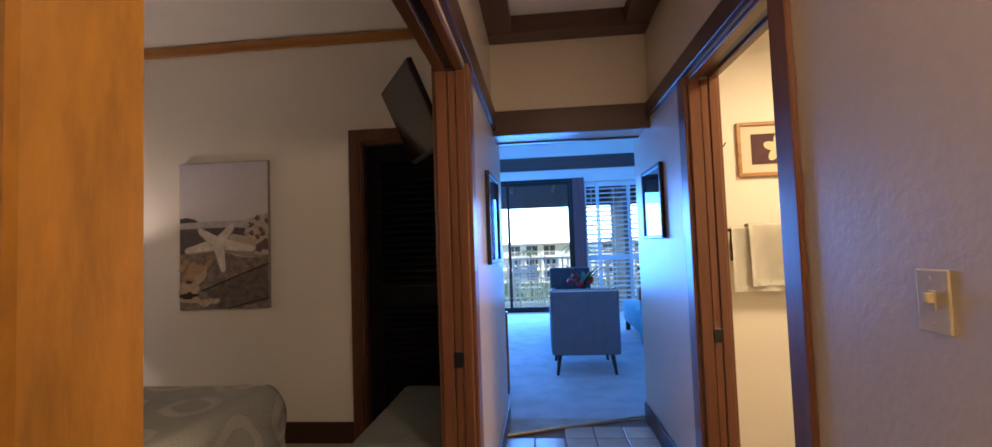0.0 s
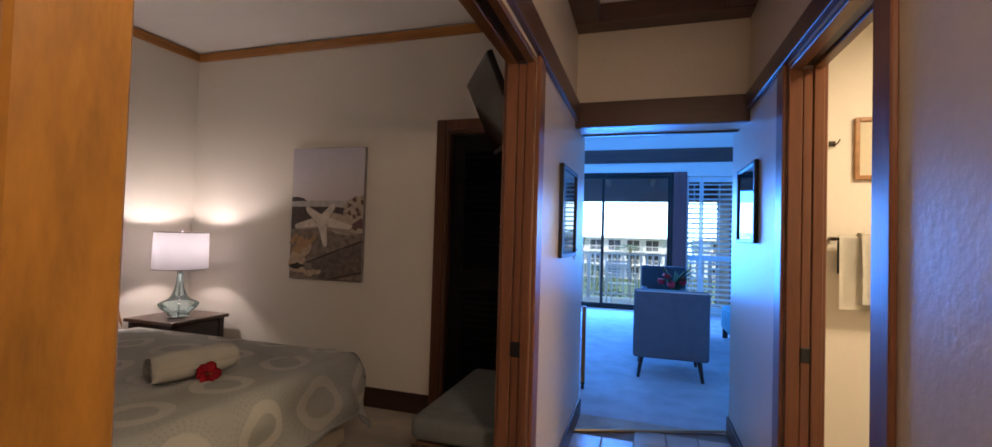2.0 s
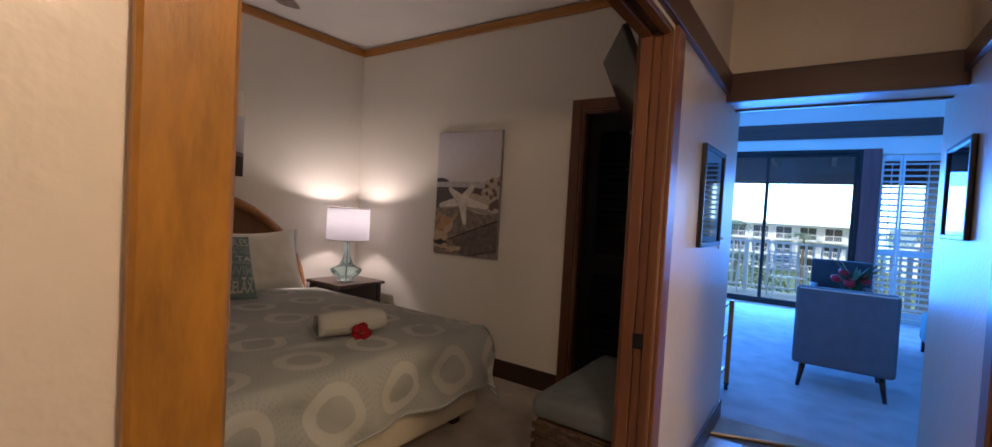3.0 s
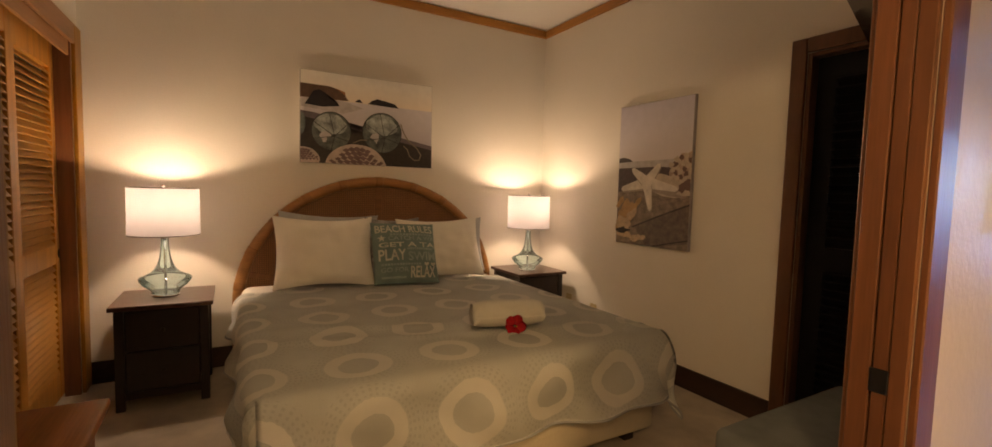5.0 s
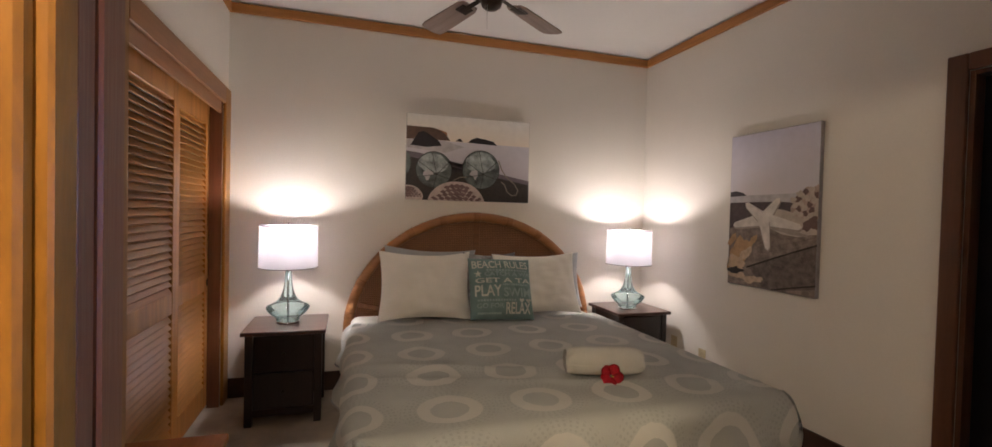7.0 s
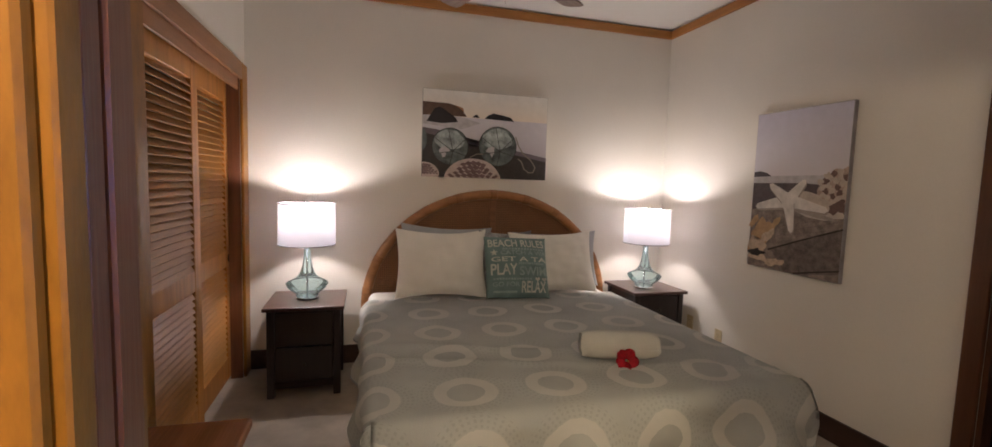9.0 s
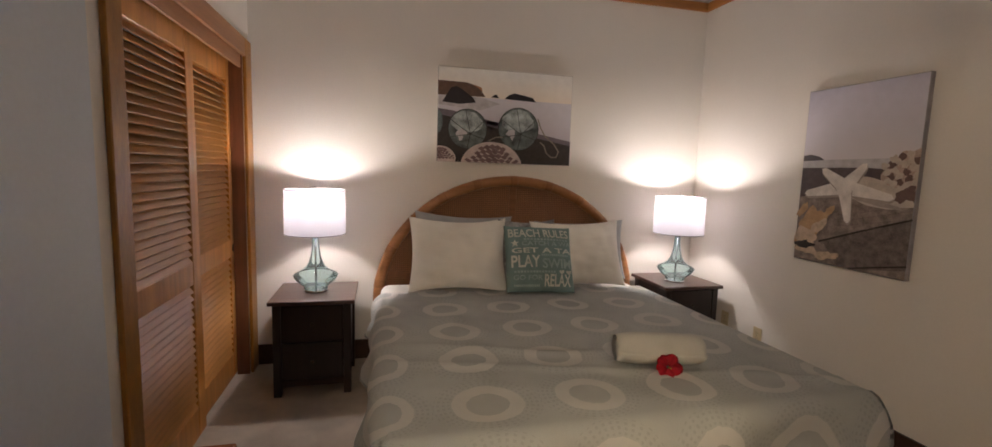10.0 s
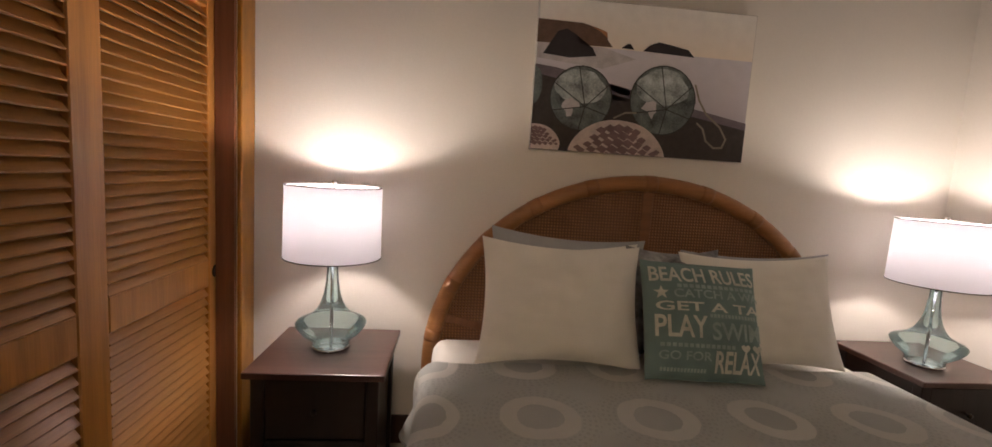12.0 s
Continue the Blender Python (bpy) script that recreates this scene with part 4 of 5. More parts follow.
class Canvas:
    """A stretched canvas with a printed scene; shapes are given in parts of its width and of its height from the top."""

    def __init__(self, m, w, h, depth, label, edge):
        self.w, self.h, self.lift = w, h, 0.0006
        self.ob = thing("canvas_picture", m, label, "picture", "canvas pictures in the bedroom")
        part("canvas", boxed(0, w, 0, depth, 0, h, bevel=0.004, seg=2), edge, self.ob)

    def shape(self, pts, mat, name="print"):
        ps = clip_poly([(x * self.w, (1 - y) * self.h) for x, y in pts], self.w, self.h)
        if len(ps) < 3:
            return
        bm = bm_new()
        bm.faces.new([bm.verts.new((x, -self.lift, y)) for x, y in ps])
        bmesh.ops.triangulate(bm, faces=list(bm.faces))
        self.lift += 0.00012
        part(name, bm, mat, self.ob)

    def blob(self, x, y, rx, ry, mat, rough=0.12, n=26, seed=0, turn=0.0):
        pts = []
        for k in range(n):
            a = 2 * math.pi * k / n
            r = 1 + rough * noise.noise((math.cos(a) * 2 + seed, math.sin(a) * 2, seed * 1.7)) * 2
            px, py = rx * r * math.cos(a), ry * r * math.sin(a)
            pts.append((x + px * math.cos(turn) - py * math.sin(turn), y + px * math.sin(turn) + py * math.cos(turn)))
        self.shape(pts, mat)

    def line(self, pts, wide, mat):
        k = self.w / self.h
        for (x0, y0), (x1, y1) in zip(pts, pts[1:]):
            dx, dy = (x1 - x0), (y1 - y0) / k
            d = math.hypot(dx, dy) or 1
            nx, ny = -dy / d * wide / 2, dx / d * wide / 2 * k
            ex, ey = dx / d * wide * 0.3, dy / d * wide * 0.3 * k
            self.shape([(x0 + nx - ex, y0 + ny - ey), (x1 + nx + ex, y1 + ny + ey), (x1 - nx + ex, y1 - ny + ey), (x0 - nx - ex, y0 - ny - ey)], mat)


def fade(name, low, high, z0, z1):
    """A print that shades from one ink to another up the picture."""
    mat = flat(name, high, vary=0.05)
    nodes, links = mat.node_tree.nodes, mat.node_tree.links
    tc, sep, mr, mix = nodes.new("ShaderNodeTexCoord"), nodes.new("ShaderNodeSeparateXYZ"), nodes.new("ShaderNodeMapRange"), nodes.new("ShaderNodeMix")
    links.new(tc.outputs["Object"], sep.inputs[0])
    links.new(sep.outputs[2], mr.inputs[0])
    mr.inputs[1].default_value, mr.inputs[2].default_value = z0, z1
    mix.data_type = "RGBA"
    mix.inputs["A"].default_value = (*low, 1)
    links.new(nodes["Principled BSDF"].inputs["Base Color"].links[0].from_socket, mix.inputs["B"])
    links.new(mr.outputs[0], mix.inputs["Factor"])
    links.new(mix.outputs["Result"], nodes["Principled BSDF"].inputs["Base Color"])
    return mat


INK = {
    "sky": fade("print_dusk_sky", (0.88, 0.77, 0.64), (0.92, 0.90, 0.84), 0.42, 0.64), "sea": fade("print_sea", (0.50, 0.46, 0.50), (0.70, 0.67, 0.71), 0.2, 0.46),
    "cliff": flat("print_cliff", (0.13, 0.075, 0.05), scale=30), "rock": flat("print_rock", (0.022, 0.017, 0.02)), "glow": flat("print_glow", (0.48, 0.22, 0.10)),
    "beach": flat("print_dark_beach", (0.045, 0.035, 0.033), scale=40), "shore": flat("print_shore", (0.16, 0.13, 0.15)),
    "float": flat("print_float", (0.13, 0.155, 0.15), vary=0.6, scale=14), "floatlight": flat("print_float_light", (0.40, 0.45, 0.45), vary=0.55, scale=16),
    "net": flat("print_net", (0.035, 0.035, 0.032)), "rope": flat("print_rope", (0.24, 0.21, 0.16)), "ball": flat("print_ball", (0.20, 0.13, 0.13)), "ballnet": flat("print_ball_net", (0.62, 0.52, 0.48)),
    "foam": flat("print_foam", (0.55, 0.52, 0.53)),
    "sky2": fade("print_grey_sky", (0.74, 0.70, 0.72), (0.58, 0.56, 0.66), 0.55, 1.0), "isle": flat("print_isle", (0.07, 0.06, 0.07)), "sea2": flat("print_grey_sea", (0.56, 0.54, 0.56)),
    "sand2": flat("print_wet_sand", (0.11, 0.085, 0.09), scale=30), "plank": flat("print_plank", (0.27, 0.22, 0.19), vary=0.4, scale=24), "plankdark": flat("print_plank_dark", (0.17, 0.135, 0.12), vary=0.4, scale=24),
    "gap": flat("print_gap", (0.03, 0.022, 0.02)), "star": flat("print_star", (0.78, 0.73, 0.68)), "starshade": flat("print_star_shade", (0.40, 0.34, 0.30)),
    "shell": flat("print_shell", (0.58, 0.50, 0.43)), "coral": flat("print_coral", (0.50, 0.38, 0.32), scale=40), "coraldark": flat("print_coral_dark", (0.16, 0.10, 0.09)), "amber": flat("print_amber_coral", (0.50, 0.32, 0.17), scale=30), "amberpale": flat("print_amber_pale", (0.62, 0.48, 0.34), scale=30),
}
EDGE1 = flat("canvas_edge", (0.55, 0.52, 0.47))
EDGE2 = flat("canvas_edge_grey", (0.30, 0.28, 0.30))

c1 = Canvas(pose(WX + 0.042, 0.972, 1.440, 0, 0, 90), 1.008, 0.665, 0.04, "wide canvas print of glass fishing floats on a beach", EDGE1)
c1.shape([(0.004, 0.006), (0.996, 0.006), (0.996, 0.36), (0.004, 0.36)], INK["sky"])
c1.shape([(0.004, 0.30), (0.996, 0.31), (0.996, 0.994), (0.004, 0.994)], INK["sea"])
c1.shape([(0.004, 0.30), (0.30, 0.30), (0.45, 0.36), (0.30, 0.44), (0.004, 0.40)], INK["foam"])
c1.shape([(0.0, 0.15), (0.20, 0.155), (0.27, 0.18), (0.31, 0.20), (0.315, 0.25), (0.34, 0.295), (0.0, 0.30)], INK["cliff"])
c1.shape([(0.23, 0.165), (0.31, 0.20), (0.315, 0.24), (0.28, 0.20)], INK["glow"])
c1.shape([(0.03, 0.37), (0.06, 0.30), (0.09, 0.22), (0.13, 0.20), (0.17, 0.23), (0.19, 0.29), (0.25, 0.31), (0.27, 0.36), (0.15, 0.385)], INK["rock"])
c1.shape([(0.38, 0.295), (0.405, 0.265), (0.42, 0.262), (0.44, 0.298)], INK["rock"])
c1.shape([(0.48, 0.302), (0.51, 0.26), (0.55, 0.235), (0.62, 0.25), (0.69, 0.27), (0.72, 0.315)], INK["rock"])
c1.shape([(0.0, 0.44), (0.10, 0.455), (0.40, 0.60), (0.75, 0.66), (1.0, 0.73), (1.0, 1.0), (0.0, 1.0)], INK["shore"])
c1.shape([(0.0, 0.50), (0.08, 0.52), (0.35, 0.66), (0.7, 0.70), (1.0, 0.78), (1.0, 1.0), (0.0, 1.0)], INK["beach"])
K = 1.008 / 0.665


def glass_float(cx, cy, r, seed):
    c1.blob(cx, cy, r, r * K, INK["float"], 0.01, 36, seed)
    c1.blob(cx - r * 0.05, cy - r * K * 0.36, r * 0.82, r * K * 0.52, INK["floatlight"], 0.08, 30, seed + 1)
    c1.blob(cx - r * 0.35, cy + r * 0.4, r * 0.22, r * K * 0.22, INK["foam"], 0.5, 14, seed + 2)
    ring = [(cx + r * math.cos(a), cy + r * K * math.sin(a)) for a in np.linspace(0, 2 * math.pi, 29)]
    c1.line(ring, 0.005, INK["net"])
    hub = (cx + 0.02, cy + r * K * 0.25)
    for a in (-1.7, -0.5, 0.5, 1.6, 2.7, 3.6):
        c1.line([hub, (cx + r * math.cos(a), cy + r * K * math.sin(a))], 0.0045, INK["net"])


glass_float(0.215, 0.645, 0.140, 3)
glass_float(0.590, 0.620, 0.152, 7)
c1.blob(0.0, 0.58, 0.035, 0.12, INK["float"], 0.05, 24, 2)
c1.line([(0.735, 0.50), (0.76, 0.60), (0.80, 0.69), (0.87, 0.77), (0.905, 0.85), (0.89, 0.91), (0.85, 0.915), (0.81, 0.87), (0.79, 0.79), (0.76, 0.755)], 0.009, INK["rope"])
c1.line([(0.37, 0.76), (0.42, 0.72), (0.47, 0.715)], 0.008, INK["rope"])
for cx, cy, r in ((0.395, 1.02, 0.225), (0.015, 0.96, 0.115)):
    c1.blob(cx, cy, r, r * K * 0.72, INK["ballnet"], 0.02, 36, 4)
    for i in range(-4, 5):
        for j in range(5):
            u, v = (i + 0.5 * (j % 2)) / 4.6, j / 5
            px, py = cx + r * u * 0.98 * math.cos(v * 0.75), cy - r * K * 0.70 * v * math.sqrt(max(0.05, 1 - u * u))
            if (u * u + v * v) < 0.92:
                s = 0.088 * r * (1.2 - 0.6 * abs(u))
                c1.shape([(px - s * 1.4, py), (px, py - s * 1.4), (px + s * 1.4, py - s * 0.3), (px + s * 0.4, py + s * 1.5)], INK["ball"])

c2 = Canvas(pose(-2.458, NY - 0.030, 0.905), 0.65, 1.01, 0.027, "tall canvas print of a starfish and shells on driftwood", EDGE2)
c2.shape([(0.006, 0.004), (0.994, 0.004), (0.994, 0.42), (0.006, 0.42)], INK["sky2"])
c2.shape([(0.006, 0.405), (0.994, 0.40), (0.994, 0.47), (0.006, 0.455)], INK["sea2"])
c2.shape([(0.006, 0.41), (0.006, 0.378), (0.08, 0.372), (0.17, 0.385), (0.22, 0.405)], INK["isle"])
c2.shape([(0.006, 0.45), (0.6, 0.448), (0.994, 0.47), (0.994, 0.62), (0.006, 0.66)], INK["sand2"])
c2.shape([(0.006, 0.625), (0.30, 0.59), (0.994, 0.555), (0.994, 0.996), (0.006, 0.996)], INK["plank"])
c2.shape([(0.28, 0.87), (0.994, 0.705), (0.994, 0.95), (0.60, 0.996), (0.45, 0.996)], INK["plankdark"])
c2.line([(0.25, 0.875), (0.60, 0.79), (0.994, 0.70)], 0.016, INK["gap"])
c2.line([(0.55, 0.996), (0.75, 0.965), (0.994, 0.93)], 0.014, INK["gap"])
for k in range(9):
    y = 0.66 + k * 0.033
    c2.line([(0.35 + 0.04 * (k % 3), y + 0.02), (0.994, y - 0.07 + 0.01 * (k % 2))], 0.003, INK["plankdark"])
c2.blob(0.90, 0.47, 0.17, 0.10, INK["coral"], 0.30, 40, 11)
for k in range(26):
    a, r = k * 2.4, 0.02 + 0.13 * math.sqrt(k / 26)
    c2.blob(0.90 + r * math.cos(a), 0.47 + 0.62 * r * math.sin(a), 0.030, 0.018, INK["coraldark" if k % 3 == 0 else "shell"], 0.35, 10, k)
c2.blob(0.68, 0.585, 0.31, 0.062, INK["shell"], 0.10, 40, 21, 0.10)
c2.blob(0.62, 0.54, 0.15, 0.045, INK["shell"], 0.10, 30, 24)
c2.blob(0.93, 0.585, 0.07, 0.035, INK["coraldark"], 0.3, 20, 22)
c2.blob(0.70, 0.628, 0.22, 0.012, INK["starshade"], 0.2, 24, 23, 0.12)


def arm(x, y, tip, w0, w1):
    k = 0.65 / 1.01
    dx, dy = tip[0] - x, (tip[1] - y) / k
    d = math.hypot(dx, dy)
    nx, ny = -dy / d, dx / d * k
    for mat, o in (("starshade", 0.012), ("star", 0.0)):
        c2.shape([(x + nx * w0 + o * 0.6, y + ny * w0 + o), (tip[0] + nx * w1 + o * 0.6, tip[1] + ny * w1 + o), (tip[0] + dx / d * w1 + o * 0.6, tip[1] + dy / d * w1 * k + o), (tip[0] - nx * w1 + o * 0.6, tip[1] - ny * w1 + o), (x - nx * w0 + o * 0.6, y - ny * w0 + o)], INK[mat])


for tip in ((0.09, 0.600), (0.24, 0.465), (0.60, 0.440), (0.83, 0.600), (0.50, 0.735)):
    arm(0.445, 0.555, tip, 0.065, 0.028)
c2.blob(0.445, 0.555, 0.075, 0.045, INK["star"], 0.05, 20, 31)
c2.blob(0.16, 0.80, 0.17, 0.085, INK["amber"], 0.30, 34, 41, -0.5)
for px, py, rx, ry, t in ((0.30, 0.72, 0.07, 0.03, -0.7), (0.10, 0.86, 0.12, 0.05, 0.2), (0.06, 0.70, 0.06, 0.025, -0.6), (0.24, 0.79, 0.09, 0.03, -0.4), (0.34, 0.95, 0.13, 0.02, -0.1), (0.12, 0.93, 0.12, 0.025, 0.1)):
    c2.blob(px, py, rx, ry, INK["amberpale" if rx > 0.08 else "amber"], 0.35, 22, px * 9, t)
c2.blob(0.10, 0.90, 0.10, 0.02, INK["gap"], 0.4, 20, 55)


# ---- more of the bedroom ----
# low dresser beside the opening
dresser = thing("dresser", pose(-0.81, 0.02, 0), "low reddish-brown polished wooden dresser beside the closet", "dresser")
dw, dd, dh = 0.78, 0.50, 0.75
part("top", boxed(-dw / 2, dw / 2, -dd / 2, dd / 2, dh - 0.028, dh, bevel=0.006, seg=2), DRESSER, dresser)
part("carcass", boxes((-dw / 2 + 0.02, -dw / 2 + 0.04, -dd / 2 + 0.01, dd / 2 - 0.03, 0.08, dh - 0.028), (dw / 2 - 0.04, dw / 2 - 0.02, -dd / 2 + 0.01, dd / 2 - 0.03, 0.08, dh - 0.028), (-dw / 2 + 0.04, dw / 2 - 0.04, -dd / 2 + 0.01, -dd / 2 + 0.02, 0.08, dh - 0.028), (-dw / 2 + 0.04, dw / 2 - 0.04, -dd / 2 + 0.02, dd / 2 - 0.03, 0.08, 0.10)), DRESSER, dresser)
for z0, z1 in ((0.105, 0.30), (0.305, 0.50), (0.505, 0.715)):
    dr = part("drawer", boxed(-dw / 2 + 0.045, dw / 2 - 0.045, dd / 2 - 0.05, dd / 2 - 0.022, z0, z1, bevel=0.004), DRESSER, dresser)
    part("knob", lathe([(0, 0), (0.006, 0), (0.006, 0.012), (0.014, 0.018), (0.010, 0.028), (0, 0.029)], 14), BRONZE, dr, "", True, pose(0, dd / 2 - 0.022, (z0 + z1) / 2, -90))
for sx in (-1, 1):
    for sy in (-1, 1):
        part("foot", boxed(sx * (dw / 2 - 0.05) - 0.025, sx * (dw / 2 - 0.05) + 0.025, sy * (dd / 2 - 0.06) - 0.025, sy * (dd / 2 - 0.06) + 0.025, 0, 0.08), DRESSER, dresser)

# pale grey panel on the wall between closet and opening
structure("trim_wall_panel", boxed(-1.695, EX0 - 0.05, SY + 0.016, SY + 0.03, 0.142, 2.6, bevel=0.002), PANEL_GREY, "smooth pale grey panel on the bedroom wall", "panel")

# television on a swing arm
T, L, B = Vector((-0.585, 2.25, 2.204)), Vector((-0.883, 2.75, 2.2)), Vector((-0.726, 2.85, 1.78))
ux, uz = (T - L).normalized(), (L - B).normalized()
uy = uz.cross(ux)
tw, th = (T - L).length, (L - B).length
tvm = Matrix((ux, uy, uz)).transposed().to_4x4()
tvm.translation = (T + L) / 2 - uz * th / 2
tv = thing("television", tvm, "black flat television on a tilted wall bracket", "television")
part("housing", boxed(-tw / 2, tw / 2, 0.0, 0.032, -th / 2, th / 2, bevel=0.006, seg=2), BLACK, tv)
part("screen", boxed(-tw / 2 + 0.014, tw / 2 - 0.014, -0.002, 0.002, -th / 2 + 0.022, th / 2 - 0.014), SCREEN, tv, "dark glossy screen")
part("stripe", boxed(-0.03, 0.03, -0.003, 0.0, -th / 2 + 0.006, -th / 2 + 0.012), CHROME, tv)
part("mount_plate", boxed(-0.10, 0.10, 0.032, 0.045, -0.10, 0.10), BLACK, tv)
back_c = tvm @ Vector((0, 0.045, 0))
part("arm", rod(bm_new(), (0, 0.045, 0), tvm.inverted() @ Vector((EX0 - 0.01, back_c.y + 0.05, back_c.z - 0.03)), 0.016), BLACK, tv)
part("wall_plate", boxed(-0.02, 0.0, -0.06, 0.06, -0.12, 0.12), BLACK, tv, m=tvm.inverted() @ pose(EX0, back_c.y + 0.05, back_c.z - 0.03))

# storage bench
WICKER = material("wicker", (0.13, 0.075, 0.045), 0.6, vary=0.4, scale=30, fine=120, bump=0.9, depth=0.01)
bench = thing("bench", pose(-0.61, 2.46, 0), "dark wicker storage bench with a grey cushioned seat", "bench")
part("seat_cushion", boxed(-0.215, 0.205, -0.44, 0.44, 0.335, 0.445, bevel=0.035, seg=4), BENCHCLOTH, bench, "grey-green padded cloth seat", True)
part("basket", boxed(-0.20, 0.19, -0.42, 0.42, 0.02, 0.325, bevel=0.012, seg=2), WICKER, bench, "woven dark wicker box")
for i in range(6):
    z = 0.04 + i * 0.05
    part("weave_band", tube([(-0.205, -0.425, z), (-0.205, 0.425, z)], 0.008, 6), WICKER, bench, smooth=True)
    part("weave_band", tube([(-0.205, -0.425, z + 0.02), (0.195, -0.425, z + 0.02)], 0.008, 6), WICKER, bench, smooth=True)
for sx in (-0.185, 0.175):
    for sy in (-0.40, 0.40):
        part("foot", boxed(sx - 0.015, sx + 0.015, sy - 0.015, sy + 0.015, 0, 0.02), BLACK, bench)

# ceiling fan
fan = thing("ceiling_fan", pose(-2.15, 1.24, H_BED), "brown wooden five-blade ceiling fan at rest", "ceiling fan")
part("canopy", lathe([(0, 0), (0.075, 0), (0.07, -0.03), (0.03, -0.055), (0.014, -0.06)], 24), BRONZE, fan, "", True)
part("downrod", rod(bm_new(), (0, 0, -0.05), (0, 0, -0.22), 0.012), BRONZE, fan)
part("motor", lathe([(0.014, -0.20), (0.07, -0.215), (0.105, -0.25), (0.105, -0.30), (0.06, -0.335), (0.05, -0.37), (0.03, -0.385), (0, -0.388)], 28), BRONZE, fan, "dark bronze motor housing", True)
part("pull_chain", rod(bm_new(), (0.03, -0.03, -0.38), (0.03, -0.03, -0.50), 0.0015, seg=6), CHROME, fan)
bl_bm = bm_new()
outline = [(0.20, -0.045), (0.24, -0.06), (0.60, -0.072), (0.645, -0.065), (0.662, -0.03), (0.662, 0.03), (0.645, 0.065), (0.60, 0.072), (0.24, 0.06), (0.20, 0.045)]
bl_bm.faces.new([bl_bm.verts.new((x, y, 0)) for x, y in outline])
ext = bmesh.ops.extrude_face_region(bl_bm, geom=list(bl_bm.faces))
bmesh.ops.translate(bl_bm, vec=(0, 0, 0.008), verts=[g for g in ext["geom"] if isinstance(g, bmesh.types.BMVert)])
blade_me = mesh_of("blade", bl_bm, FANBLADE)
iron_bm = boxes((0.09, 0.28, -0.014, 0.014, -0.008, -0.001), (0.22, 0.30, -0.035, 0.035, -0.007, -0.001), bevel=0.002)
iron_me = mesh_of("blade_iron", iron_bm, BRONZE)
for k in range(5):
    m = pose(0, 0, -0.298, 0, 0, 127 + 72 * k) @ pose(0, 0, 0, 11)
    bl = piece("blade", blade_me, fan, m)
    piece("blade_iron", iron_me, bl, pose(0, 0, 0))


# sockets and switches
def wall_plate(name, m, label, slots):
    p = thing(name, m, label, "outlet" if "outlet" in name else "light switch")
    part("plate", boxed(-0.036, 0.036, -0.006, 0.0, -0.058, 0.058, bevel=0.003, seg=2), IVORY, p)
    for z in slots:
        part("socket", boxed(-0.016, 0.016, -0.008, -0.005, z - 0.014, z + 0.014, bevel=0.003), IVORY, p)
        for sx in (-0.006, 0.006):
            part("slot", boxed(sx - 0.001, sx + 0.001, -0.0085, -0.007, z - 0.004, z + 0.005), BLACK, p)
    if not slots:
        part("toggle", boxed(-0.005, 0.005, -0.018, -0.005, -0.004, 0.012, bevel=0.002), IVORY, p)
    for z in ((0.0,) if slots else (-0.042, 0.042)):
        part("screw", lathe([(0.003, 0), (0.003, 0.001), (0, 0.0012)], 8), CHROME, p, m=pose(0, -0.006, z, 90))
    return p


wall_plate("wall_outlet", pose(-2.71, NY, 0.305), "ivory plastic wall outlet above the baseboard", (0.02, -0.02))
wall_plate("wall_outlet", pose(-3.03, NY, 0.325), "ivory plastic wall outlet above the baseboard", (0.02, -0.02))
wall_plate("wall_switch", pose(EX1, 3.14, 1.20, 0, 0, 90), "ivory plastic light switch on the hall wall", ())
# toggle switch beside the bathroom door
dim = thing("wall_switch", pose(RX0, 0.985, 1.140, 0, 0, -90), "ivory plastic toggle switch on the textured hall wall", "light switch")
part("plate", boxed(-0.036, 0.036, -0.006, 0.0, -0.058, 0.058, bevel=0.003, seg=2), IVORY, dim)
part("toggle", boxed(-0.005, 0.005, -0.020, -0.005, -0.004, 0.016, bevel=0.002), IVORY, dim)
part("toggle_slot", boxed(-0.008, 0.008, -0.0075, -0.005, -0.016, 0.020, bevel=0.001), IVORY, dim)
for z in (-0.042, 0.042):
    part("screw", lathe([(0.003, 0), (0.003, 0.001), (0, 0.0012)], 8), CHROME, dim, m=pose(0, -0.006, z, 90))


# ---- hall ----
def framed(m, w, h, frame_mat, mat_board, art, label, fw=0.022):
    """A framed picture; own x right, z up, facing -y."""
    p = thing("framed_picture", m, label, "picture")
    part("frame", boxes((0, fw, -0.022, 0, 0, h), (w - fw, w, -0.022, 0, 0, h), (fw, w - fw, -0.022, 0, 0, fw), (fw, w - fw, -0.022, 0, h - fw, h), bevel=0.003), frame_mat, p)
    if mat_board:
        part("mat_board", boxed(fw, w - fw, -0.010, -0.002, fw, h - fw), mat_board, p, "cream mat board")
    part("print", boxed(fw + (0.06 if mat_board else 0), w - fw - (0.06 if mat_board else 0), -0.0125, -0.004, fw + (0.05 if mat_board else 0), h - fw - (0.05 if mat_board else 0)), art, p)
    return p


framed(pose(EX1 + 0.002, 2.50, 1.172, 0, 0, 88.6), 0.46, 0.50, BLACK, None, PICGLASS, "dark framed glazed picture on the hall wall")
framed(pose(RX0 - 0.002, 3.27, 1.28, 0, 0, -90), 0.48, 0.44, BLACK, None, PICGLASS, "black framed glazed picture near the living room")

strip = bm_new()
rod(strip, (EX1, 3.24, 0.004), (RX0, 3.60, 0.004), 0.012, seg=8)
structure("trim_threshold", strip, STRIP, "worn metal strip between tile and carpet", "threshold")

